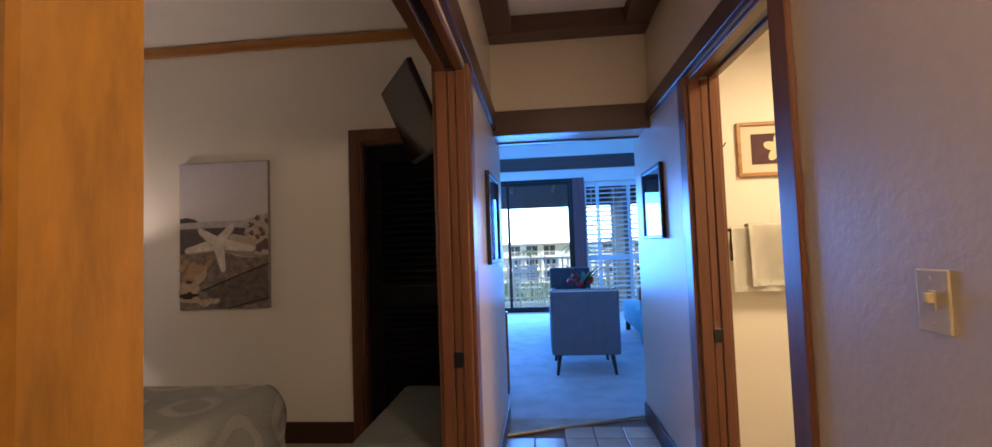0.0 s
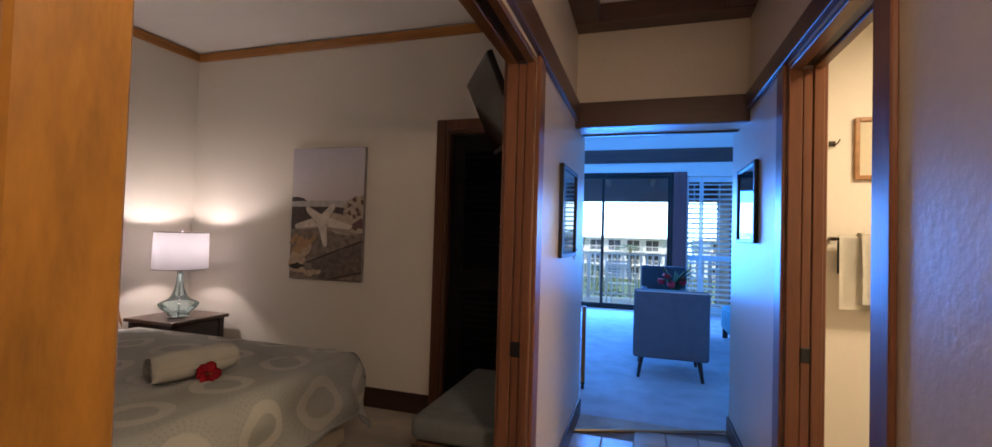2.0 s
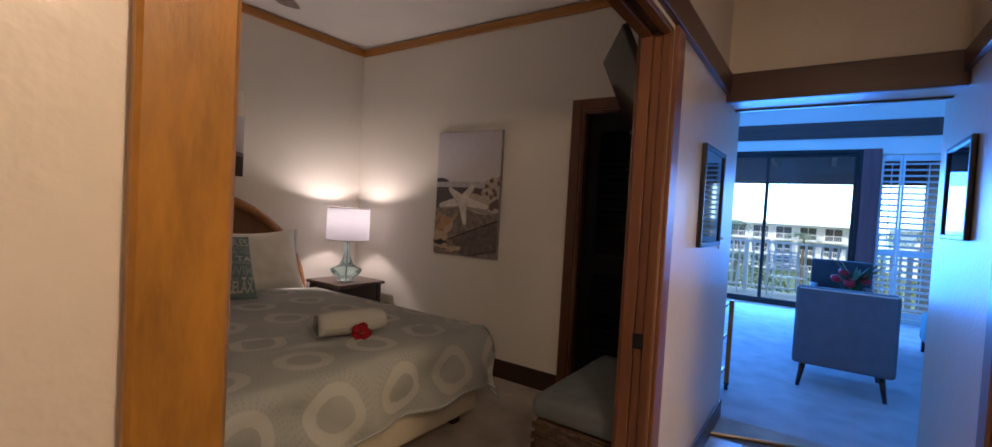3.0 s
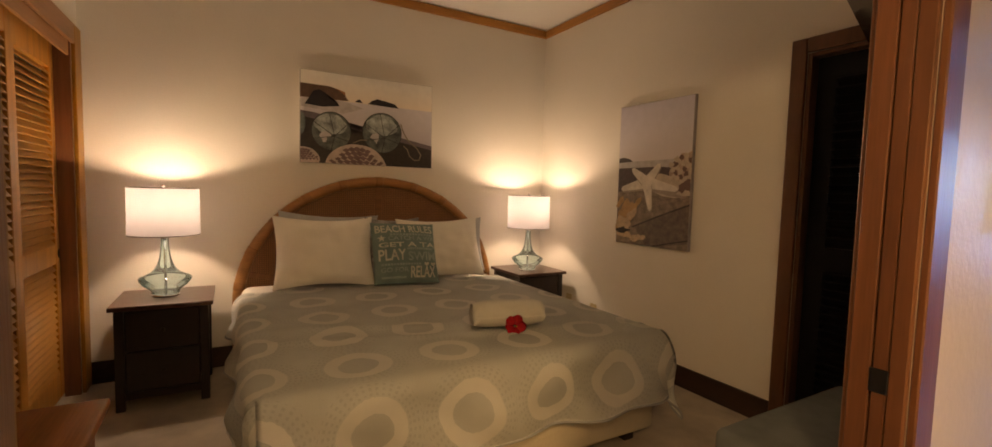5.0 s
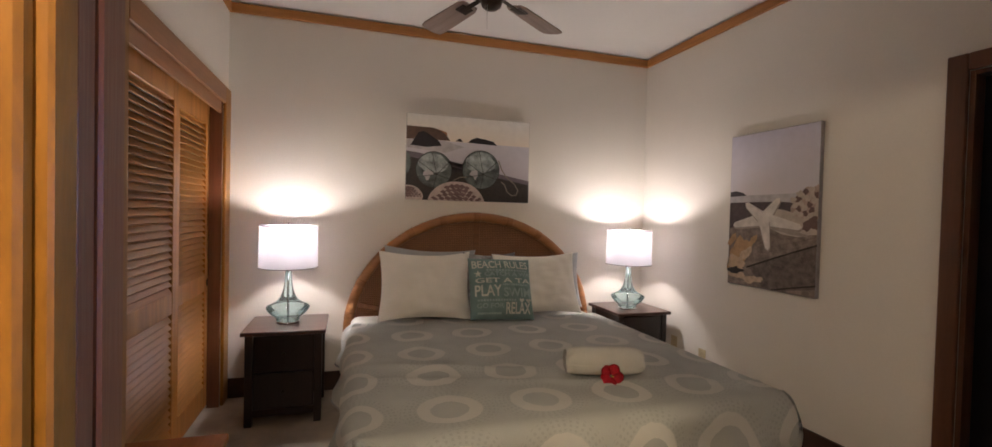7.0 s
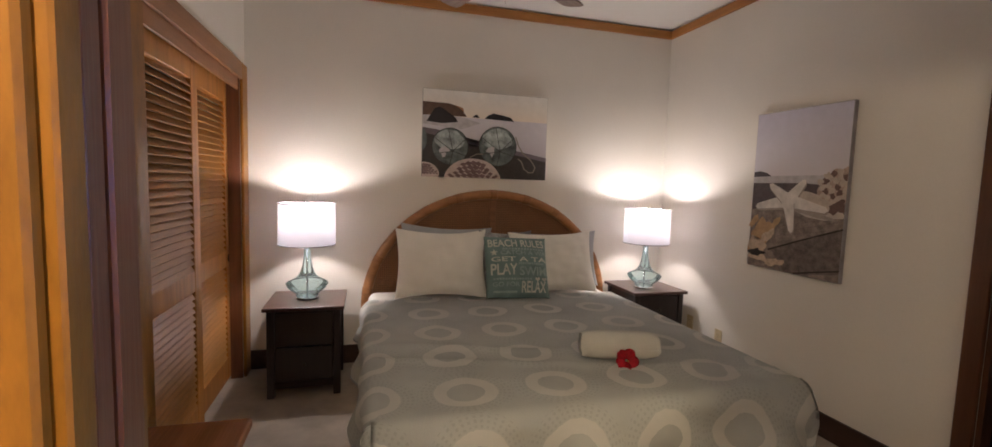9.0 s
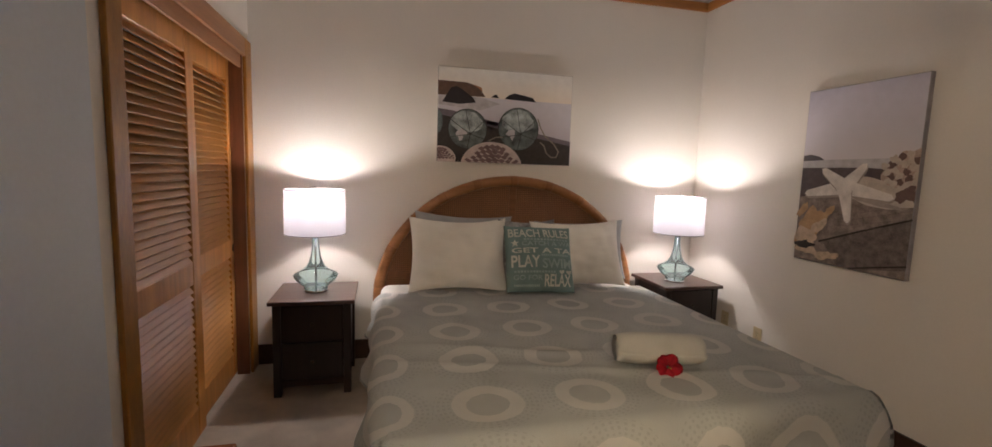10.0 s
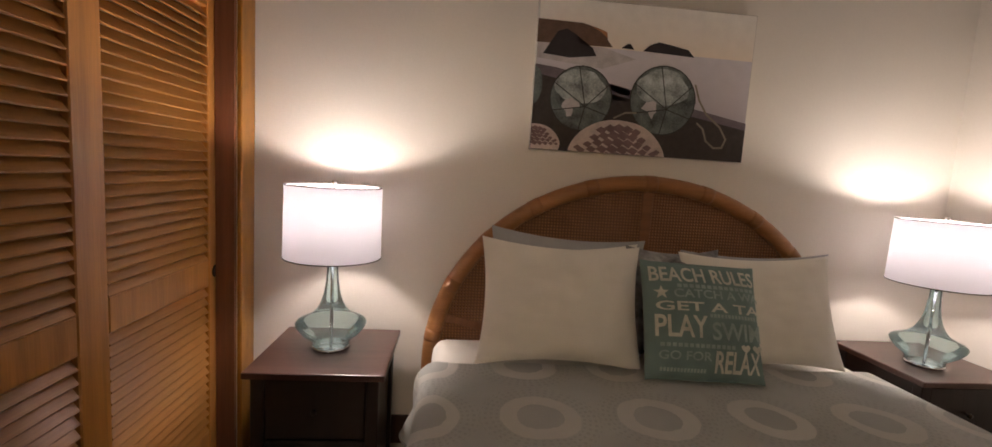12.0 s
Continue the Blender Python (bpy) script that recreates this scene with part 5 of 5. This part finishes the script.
# ---- bathroom ----
FLW = framed(pose(1.222, 2.968, 1.628), 0.46, 0.325, wood("oak_frame", (0.42, 0.22, 0.09), "x", 0.4), material("cream_board", (0.72, 0.66, 0.52), 0.8, vary=0.03), flat("print_purple", (0.085, 0.03, 0.04)), "oak framed picture of a pale plumeria blossom")
for k in range(5):
    a = math.radians(90 + 72 * k)
    pet = bm_new()
    cx, cz = 0.235 + 0.042 * math.cos(a), 0.165 + 0.042 * math.sin(a)
    pet.faces.new([pet.verts.new((cx + 0.045 * math.cos(t) * math.cos(a) - 0.026 * math.sin(t) * math.sin(a), -0.0132 - 0.0002 * k, cz + 0.045 * math.cos(t) * math.sin(a) + 0.026 * math.sin(t) * math.cos(a))) for t in np.linspace(0, 2 * math.pi, 16, endpoint=False)])
    part("petal_print", pet, flat("print_petal", (0.72, 0.62, 0.42)), FLW)
bar = thing("towel_bar", pose(1.10, 2.97, 1.315), "dark metal towel bar on the bathroom wall", "towel bar")
part("rail", rod(bm_new(), (0, -0.07, 0), (0.62, -0.07, 0), 0.008), BRONZE, bar, smooth=True)
for x in (0.02, 0.60):
    part("post", rod(bm_new(), (x, 0, 0), (x, -0.07, 0), 0.010), BRONZE, bar, smooth=True)


def hung_towel(m, w, drop, t, label):
    bm = bm_new()
    grid = []
    prof = [(-0.014, -drop * 0.5)] + [(-0.014 * math.cos(a), 0.014 * math.sin(a)) for a in np.linspace(0, math.pi, 9)] + [(0.014, -drop * k / 8) for k in range(1, 9)]
    for i in range(13):
        s = i / 12
        grid.append([bm.verts.new((w * s, -py + (0.006 * math.sin(s * 9 + pz * 5) if py > 0 else 0), pz)) for py, pz in prof])
    for a, b in zip(grid, grid[1:]):
        for j in range(len(prof) - 1):
            bm.faces.new((a[j], a[j + 1], b[j + 1], b[j]))
    bmesh.ops.solidify(bm, geom=list(bm.faces), thickness=t)
    return single("hand_towel", bm, TOWEL, label, "towel", "towels on the bathroom bar", m, True)


hung_towel(pose(1.135, 2.90, 1.318), 0.30, 0.36, 0.010, "white folded towel hanging on the bathroom bar")
hung_towel(pose(1.225, 2.90, 1.335) @ Matrix.Diagonal((1, 2.4, 1, 1)), 0.32, 0.345, 0.010, "white folded towel hanging on the bathroom bar")
hook = thing("robe_hook", pose(1.125, 2.968, 1.82), "small dark metal robe hook", "hook")
part("plate", boxed(-0.015, 0.015, -0.005, 0, -0.015, 0.015, bevel=0.002), BRONZE, hook)
part("prong", tube([(0, -0.004, 0), (0, -0.03, -0.012), (0.01, -0.045, -0.005), (0.02, -0.05, 0.015)], 0.004, 6), BRONZE, hook, smooth=True)


# ---- living room ----
def armchair(name, m, cloth, label, back_h=0.82, w=0.66):
    c = thing(name, m, label, "armchair")            # faces +y
    part("backrest", boxed(-w / 2, w / 2, 0.0, 0.13, 0.19, back_h, bevel=0.03, seg=3), cloth, c, "", True)
    part("seat", boxed(-w / 2 + 0.08, w / 2 - 0.08, 0.13, 0.66, 0.20, 0.44, bevel=0.04, seg=3), cloth, c, "", True)
    for s in (-1, 1):
        part("armrest", boxed(s * (w / 2 - 0.045) - 0.045, s * (w / 2 - 0.045) + 0.045, 0.13, 0.68, 0.19, 0.60, bevel=0.025, seg=3), cloth, c, "", True)
    part("piping", tube([(-w / 2 + 0.02, 0.004, back_h - 0.012), (w / 2 - 0.02, 0.004, back_h - 0.012)], 0.006, 6), WHITE if cloth is CHAIRCLOTH else cloth, c)
    for sx in (-1, 1):
        for y0, lean in ((0.07, -0.03), (0.60, 0.03)):
            part("leg", rod(bm_new(), (sx * (w / 2 - 0.05), y0 + lean, 0.0), (sx * (w / 2 - 0.08), y0, 0.20), 0.014, 0.024, 10), DARKLEG, c, "dark tapered leg", True)
    return c


armchair("armchair", pose(0.435, 4.66, 0), CHAIRCLOTH, "grey upholstered armchair with dark tapered legs")
armchair("armchair", pose(0.47, 7.55, 0, 0, 0, 180), CHAIRDARK, "dark upholstered armchair facing the hall", 0.90, 0.62)

table = thing("coffee_table", pose(0.50, 6.1, 0), "low dark wooden coffee table", "table")
part("tabletop", boxed(-0.33, 0.33, -0.3, 0.3, 0.40, 0.44, bevel=0.006), ESPRESSO, table)
for sx in (-0.28, 0.28):
    for sy in (-0.25, 0.25):
        part("leg", boxed(sx - 0.025, sx + 0.025, sy - 0.025, sy + 0.025, 0, 0.40), ESPRESSO, table)
vase = thing("flower_vase", pose(0.55, 6.1, 0.44), "dark vase with red tropical flowers and long leaves", "flower arrangement")
part("vase", lathe([(0, 0), (0.05, 0), (0.065, 0.05), (0.06, 0.12), (0.04, 0.16), (0.045, 0.18)], 20), BLACK, vase, smooth=True)
random.seed(4)
for k in range(16):
    a, l, up = random.uniform(0, 6.28), random.uniform(0.2, 0.42), random.uniform(0.35, 0.6)
    lf = bm_new()
    pts = [Vector((math.cos(a) * l * s * s, math.sin(a) * l * s * s, 0.15 + up * s - 0.12 * s * s)) for s in (0, 0.25, 0.5, 0.75, 1)]
    side = Vector((-math.sin(a), math.cos(a), 0))
    wd = (0.004, 0.02, 0.026, 0.018, 0.001)
    va, vb = [lf.verts.new(p + side * w) for p, w in zip(pts, wd)], [lf.verts.new(p - side * w) for p, w in zip(pts, wd)]
    for i in range(4):
        lf.faces.new((va[i], va[i + 1], vb[i + 1], vb[i]))
    part("leaf", lf, LEAF, vase)
for k, (x, y, z) in enumerate(((-0.10, -0.05, 0.40), (-0.16, 0.0, 0.33), (-0.05, -0.08, 0.31), (0.08, -0.04, 0.36))):
    part("bloom", lathe([(0, -0.02), (0.03, -0.01), (0.05, 0.015), (0.045, 0.04), (0.02, 0.05), (0, 0.052)], 12), PETAL, vase, "red bloom", True, pose(x, y, z, 25 * k, 15))
    part("stem", rod(bm_new(), (0, 0, 0.15), (x, y, z), 0.004, seg=6), LEAF, vase)

sofa = thing("sofa", pose(1.75, 6.35, 0), "teal upholstered sofa with a wooden arm", "sofa")
part("seat", boxed(-0.55, 0.45, -0.75, 0.75, 0.12, 0.44, bevel=0.05, seg=3), TEALCLOTH, sofa, "", True)
part("backrest", boxed(0.20, 0.45, -0.75, 0.75, 0.44, 0.85, bevel=0.05, seg=3), TEALCLOTH, sofa, "", True)
part("armrest", boxed(-0.62, 0.45, -0.87, -0.76, 0.10, 0.60, bevel=0.02, seg=2), TEALCLOTH, sofa)
part("arm_cap", boxed(-0.64, 0.45, -0.89, -0.75, 0.60, 0.76, bevel=0.01), CASING_H, sofa, "brown wooden arm cap")
for sx in (-0.5, 0.4):
    for sy in (-0.7, 0.7):
        part("foot", boxed(sx - 0.03, sx + 0.03, sy - 0.03, sy + 0.03, 0, 0.12), DARKLEG, sofa)

cart = thing("serving_cart", pose(-0.46, 3.92, 0), "dark wooden serving cart on castors beside the hall", "cart")
for sx in (-0.17, 0.17):
    for sy in (-0.22, 0.22):
        part("post", boxed(sx - 0.016, sx + 0.016, sy - 0.016, sy + 0.016, 0.06, 0.70), CASING, cart)
        wheel = part("castor", rod(bm_new(), (sx - 0.012, sy, 0.028), (sx + 0.012, sy, 0.028), 0.028, seg=16), BLACK, cart, "black castor", True)
        part("fork", boxed(sx - 0.018, sx + 0.018, sy - 0.010, sy + 0.010, 0.045, 0.06), BLACK, wheel)
for z in (0.16, 0.42, 0.66):
    part("shelf", boxed(-0.152, 0.152, -0.202, 0.202, z, z + 0.02), CASING, cart)

# balcony doors: two framed leaves with glass
slider = thing("window_1", pose(0, 0, 0), "dark aluminium sliding balcony doors with clear glass", "sliding door")
tagged(slider, kind="structure")
part("frame", boxes((-1.75, -1.70, LY + 0.02, LY + 0.10, 0, 2.51), (0.63, 0.68, LY + 0.02, LY + 0.10, 0, 2.51), (-1.70, 0.63, LY + 0.02, LY + 0.10, 2.46, 2.51), (-1.70, 0.63, LY + 0.02, LY + 0.10, 0, 0.03)), ALUM, slider)
for x0, x1, y in ((-1.70, -0.53, 0.035), (-0.57, 0.63, 0.07)):
    lf = part("sash", boxes((x0, x0 + 0.045, LY + y, LY + y + 0.025, 0.03, 2.46), (x1 - 0.045, x1, LY + y, LY + y + 0.025, 0.03, 2.46), (x0 + 0.045, x1 - 0.045, LY + y, LY + y + 0.025, 2.40, 2.46), (x0 + 0.045, x1 - 0.045, LY + y, LY + y + 0.025, 0.03, 0.09)), ALUM, slider)
    pane = part("pane", boxed(x0 + 0.045, x1 - 0.045, LY + y + 0.010, LY + y + 0.014, 0.09, 2.40), GLASS, lf)
    pane.visible_shadow = False
part("handle", boxed(-0.545, -0.525, LY + 0.005, LY + 0.034, 0.95, 1.20, bevel=0.004), BLACK, slider, "black pull handle")
structure("trim_post", boxed(0.68, 0.90, LY - 0.02, LY + 0.12, 0, 2.51, bevel=0.004), POST, "brown wooden post beside the balcony doors", "post")

# plantation shutters
slat_w = mesh_of("slat", boxed(-0.5, 0.5, -0.032, 0.032, -0.004, 0.004, bevel=0.002), WHITE)
for x0, w in ((0.905, 0.235), (1.145, 0.57), (1.72, 0.57), (2.295, 0.57)):
    sh = thing("plantation_shutter", pose(x0, LY + 0.03, 0.055), "white louvred plantation shutter with open slats", "shutter", "shutters at the window")
    h = 2.365
    part("shutter_frame", boxes((0, 0.03, 0, 0.03, 0, h), (w - 0.03, w, 0, 0.03, 0, h), (0.03, w - 0.03, 0, 0.03, 0, 0.09), (0.03, w - 0.03, 0, 0.03, h - 0.09, h), (0.03, w - 0.03, 0, 0.03, 0.885, 0.985), bevel=0.003), WHITE, sh)
    part("tilt_rod", boxed(w / 2 - 0.006, w / 2 + 0.006, -0.03, -0.02, 0.12, h - 0.12), WHITE, sh)
    for z0, z1 in ((0.09, 0.885), (0.985, h - 0.09)):
        n = round((z1 - z0) / 0.087)
        for i in range(n):
            piece("slat", slat_w, sh, pose(w / 2, 0.015, z0 + (i + 0.5) * (z1 - z0) / n, 26) @ Matrix.Diagonal((w - 0.06, 1, 1, 1)))

# ---- balcony ----
structure("floor_balcony", boxed(-3.5, 4.2, LY + 0.12, 11.0, -0.2, -0.02), DECK, "concrete balcony floor", "floor")
structure("ceiling_balcony", boxed(-3.5, 4.2, LY + 0.12, 11.2, 2.62, 2.74), wood("porch_wood", (0.16, 0.10, 0.07), "x", 0.6), "dark wooden balcony ceiling", "ceiling")
beam = boxed(-3.5, 4.2, 10.85, 11.0, 2.12, 2.62)
for i in range(9):
    box(beam, -3.3 + i * 0.9, -3.22 + i * 0.9, LY + 0.13, 10.85, 2.44, 2.62)
structure("trim_balcony_beam", beam, wood("porch_beam_wood", (0.13, 0.08, 0.055), "x", 0.6), "dark wooden beams under the balcony roof", "beam")
structure("wall_balcony", boxed(1.62, 1.74, LY + 0.125, 10.70, -0.02, 2.435), BALCONY_WALL, "side wall of the balcony with shade put into its dark colour", "wall")
railing = thing("balcony_railing", pose(0, 10.75, -0.02), "white painted balcony railing with slim balusters", "railing")
part("top_rail", boxed(-3.5, 4.2, -0.04, 0.04, 0.96, 1.0, bevel=0.006), WHITE, railing)
part("bottom_rail", boxed(-3.5, 4.2, -0.025, 0.025, 0.08, 0.12, bevel=0.004), WHITE, railing)
bal_me = mesh_of("baluster", boxed(-0.018, 0.018, -0.018, 0.018, 0.12, 0.96), WHITE)
for i in range(62):
    piece("baluster", bal_me, railing, pose(-3.45 + i * 0.124, 0, 0))
for i in range(4):
    part("post", boxed(-3.45 + i * 2.48 - 0.04, -3.45 + i * 2.48 + 0.04, -0.04, 0.04, 0, 0.955), WHITE, railing)


def patio_chair(m):
    c = thing("patio_chair", m, "white strapped metal patio chair on the balcony", "chair", "chairs on the balcony")
    for s in (-0.25, 0.25):
        part("side_frame", tube([(s, 0.0, 0.0), (s, 0.03, 0.25), (s, 0.0, 0.60), (s, 0.06, 0.62), (s, 0.45, 0.60), (s, 0.50, 0.30), (s, 0.52, 0.0)], 0.013, 8), WHITE, c, smooth=True)
        part("back_post", tube([(s * 0.96, 0.42, 0.40), (s * 0.96, 0.50, 0.60), (s * 0.96, 0.58, 0.84)], 0.012, 8), WHITE, c, smooth=True)
    for i in range(6):
        part("strap", boxed(-0.24, 0.24, 0.03 + i * 0.075, 0.03 + i * 0.075 + 0.05, 0.40, 0.406), WHITE, c)
        z = 0.50 + i * 0.06
        y = 0.45 + i * 0.026
        part("strap", boxed(-0.24, 0.24, y, y + 0.006, z, z + 0.042), WHITE, c)
    return c


pc = patio_chair(pose(-0.16, 9.75, -0.02, 0, 0, 15))
copy_thing(pc, pose(-1.15, 9.9, -0.02, 0, 0, 60))

# ---- outside ----
ground = bm_new()
ground.faces.new([ground.verts.new(p) for p in ((-900, 11, -6.0), (900, 11, -6.0), (900, 1200, -6.0), (-900, 1200, -6.0))])
structure("ground", ground, GRASS, "green lawn reaching to the horizon", "ground")


def condo(m, w, floors):
    c = thing("condo_building", m, "pale low-rise condominium with balconies and a grey roof", "building", "buildings across the garden")
    h = floors * 2.5
    part("wall", boxed(-w / 2, w / 2, 0, 10, 0, h), CONDO, c)
    rf = bm_new()
    vs = [rf.verts.new(p) for p in ((-w / 2 - 1, -1.2, h), (w / 2 + 1, -1.2, h), (w / 2 + 1, 11, h), (-w / 2 - 1, 11, h), (-w / 2 + 3, 5, h + 0.5), (w / 2 - 3, 5, h + 0.5))]
    for f in ((0, 1, 5, 4), (2, 3, 4, 5), (1, 2, 5), (3, 0, 4), (3, 2, 1, 0)):
        rf.faces.new([vs[i] for i in f])
    part("roof", rf, ROOF, c)
    for fl in range(floors):
        for i in range(int(w / 3.4)):
            x = -w / 2 + 1.7 + i * 3.4
            wd = part("window", boxed(x - 1.1, x + 1.1, -0.03, 0.02, fl * 2.5 + 0.2, fl * 2.5 + 2.1), PANE, c)
            part("window_frame", boxed(x - 0.04, x + 0.04, -0.06, -0.03, fl * 2.5 + 0.2, fl * 2.5 + 2.1), WHITE, wd)
            bc = part("balcony", boxes((x - 1.5, x + 1.5, -1.4, 0, fl * 2.5 - 0.1, fl * 2.5 + 0.05), (x - 1.5, x + 1.5, -1.4, -1.34, fl * 2.5 + 0.95, fl * 2.5 + 1.05)), WHITE, c)
            rails = bm_new()
            for k in range(13):
                box(rails, x - 1.48 + k * 0.246, x - 1.44 + k * 0.246, -1.39, -1.35, fl * 2.5 + 0.05, fl * 2.5 + 0.95)
            part("rails", rails, WHITE, bc)


condo(pose(-3.5, 92, -6.0), 20, 3)
condo(pose(-30, 105, -6.0, 0, 0, -12), 20, 3)
condo(pose(22, 100, -6.0, 0, 0, 14), 20, 3)


def garden_tree(m, h, seed):
    rnd = random.Random(seed)
    g = thing("garden_tree", m, "leafy green garden tree below the balcony", "tree", "trees in the garden")
    part("trunk", tube([(0.1 * math.sin(k), 0.08 * math.cos(k * 1.3), h * 0.6 * k / 5) for k in range(6)], [0.16 - 0.018 * k for k in range(6)], 9), BARK, g, smooth=True)
    clumps = []
    for k in range(7):
        a, r = k * 2.4 + rnd.uniform(-0.3, 0.3), rnd.uniform(0.7, 1.5)
        end = Vector((r * math.cos(a), r * math.sin(a), h * rnd.uniform(0.62, 0.9)))
        part("limb", tube([(0, 0, h * 0.42), tuple(end * 0.6 + Vector((0, 0, h * 0.18))), tuple(end)], [0.06, 0.04, 0.015], 6), BARK, g, smooth=True)
        clumps += [end + Vector([rnd.gauss(0, 0.35) for _ in range(3)]) for _ in range(3)]
    crown = bm_new()
    for c in clumps:
        for _ in range(70):
            p = c + Vector([rnd.gauss(0, 0.28) for _ in range(3)])
            e1 = Vector([rnd.gauss(0, 1) for _ in range(3)]).normalized()
            e2 = e1.cross(Vector([rnd.gauss(0, 1) for _ in range(3)])).normalized()
            ln, wd = rnd.uniform(0.10, 0.19), rnd.uniform(0.035, 0.06)
            crown.faces.new([crown.verts.new(q) for q in (p, p + e1 * ln * 0.5 + e2 * wd, p + e1 * ln, p + e1 * ln * 0.5 - e2 * wd)])
    part("crown", crown, SHRUB, g, "dense crown of small green leaves")


for k, (tx, ty, th) in enumerate(((-5.2, 24, 5.2), (-2.6, 27, 5.6), (-0.2, 23, 5.0), (2.0, 28, 5.7), (-8.0, 30, 5.8), (4.6, 25, 5.3))):
    garden_tree(pose(tx, ty, -6.0, 0, 0, 50 * k), th, 40 + k)


def palm(m, h, seed):
    rnd = random.Random(seed)
    p = thing("palm_tree", m, "tall coconut palm with green drooping fronds", "palm tree", "palms in the garden")
    part("trunk", tube([(0.25 * math.sin(k * 0.25), 0, h * k / 8) for k in range(9)], [0.17 - 0.008 * k for k in range(9)], 10), BARK, p, smooth=True)
    top = Vector((0.25 * math.sin(2), 0, h))
    for k in range(15):
        a, rise, ln = k * 2.4 + rnd.uniform(-0.3, 0.3), rnd.uniform(0.1, 1.1), rnd.uniform(1.7, 2.4)
        fr = bm_new()
        d, side = Vector((math.cos(a), math.sin(a), 0)), Vector((-math.sin(a), math.cos(a), 0))
        pts = [top + d * ln * s + Vector((0, 0, rise * s - 1.7 * s * s)) for s in np.linspace(0, 1, 15)]
        for i in range(14):
            q, nx = pts[i], pts[i + 1]
            f = (nx - q).normalized()
            ll = 0.62 * math.sin(math.pi * min(1, 0.15 + 0.8 * i / 14))
            for s in (-1, 1):
                tip = q + side * s * ll * 0.75 + f * ll * 0.55 - Vector((0, 0, 0.30 * ll))
                fr.faces.new([fr.verts.new(v) for v in (q, q + f * 0.07, tip)])
        part("frond", fr, LEAF, p)


for k, (x, y, h) in enumerate(((-5.6, 38, 7.4), (-7.5, 44, 8.0), (-1.0, 50, 6.6), (3.8, 44, 7.0), (7.0, 40, 7.8), (-3.6, 30, 5.6))):
    palm(pose(x, y, -6, 0, 0, 50 * k), h, k)


def shrub(m, seed):
    rnd = random.Random(seed)
    s = thing("shrub", m, "leafy green garden shrub", "shrub", "shrubs in the garden")
    lv = bm_new()
    for k in range(420):
        d = Vector((rnd.gauss(0, 1), rnd.gauss(0, 1), abs(rnd.gauss(0, 0.9)))).normalized() * rnd.uniform(0.5, 1.25)
        c = Vector((d.x * 1.6, d.y * 1.3, 0.4 + d.z * 1.9))
        q = Euler((rnd.uniform(0, 6), rnd.uniform(0, 6), 0)).to_matrix()
        lv.faces.new([lv.verts.new(c + q @ Vector(v)) for v in ((-0.16, 0, 0), (0, -0.07, 0.02), (0.18, 0, 0), (0, 0.07, 0.02))])
    part("crown", lv, LEAF, s)
    part("trunk", rod(bm_new(), (0, 0, 0), (0, 0, 1.2), 0.09, 0.05), BARK, s)


for k, (x, y, z) in enumerate(((-4.5, 24, 2.2), (-1.8, 27, 1.5), (1.6, 26, 1.6), (4.5, 24, 2.0), (-7.5, 26, 2.2))):
    shrub(pose(x, y, -6) @ Matrix.Diagonal((1.2, 1.2, z, 1)), k)

# bright hazy sky far behind the garden
HAZE = bpy.data.materials.new("bright_haze")
HAZE.use_nodes = True
hz = HAZE.node_tree.nodes["Principled BSDF"]
hz.inputs["Base Color"].default_value = (0, 0, 0, 1)
hz.inputs["Emission Color"].default_value = (0.55, 0.82, 1.0, 1)
hz.inputs["Emission Strength"].default_value = 6
haze = bm_new()
haze.faces.new([haze.verts.new(p) for p in ((-260, 190, -6), (260, 190, -6), (260, 190, 160), (-260, 190, 160))])
structure("backdrop", haze, HAZE, "bright hazy daytime sky beyond the garden", "sky")

# ---- hall floor tiles ----
floor_hall = structure("floor_hall", boxed(EX1, RX0, -1.82, END, -0.1, -0.008), GROUT, "square beige floor tiles with dark joints", "floor")
PITCH = 0.1965
tile_me = mesh_of("tile", boxed(-PITCH / 2 + 0.004, PITCH / 2 - 0.004, -PITCH / 2 + 0.004, PITCH / 2 - 0.004, -0.012, 0.0, bevel=0.002), TILE)
for i in range(5):
    for j in range(26):
        x, y = -0.1495 + i * PITCH, -1.70 + (j + 0.5) * PITCH
        if y + PITCH / 2 < 3.24 + (x - EX1) * 0.36:
            piece("tile", tile_me, floor_hall, pose(x, y, 0))
carpet_edge = bm_new()
carpet_edge.faces.new([carpet_edge.verts.new((x, y, 0.002)) for x, y in ((EX1 + 0.016, 3.245), (RX0 - 0.016, END), (EX1 + 0.016, END))])
structure("floor_carpet_edge", carpet_edge, CARPET, "pale carpet meeting the hall tiles", "floor")
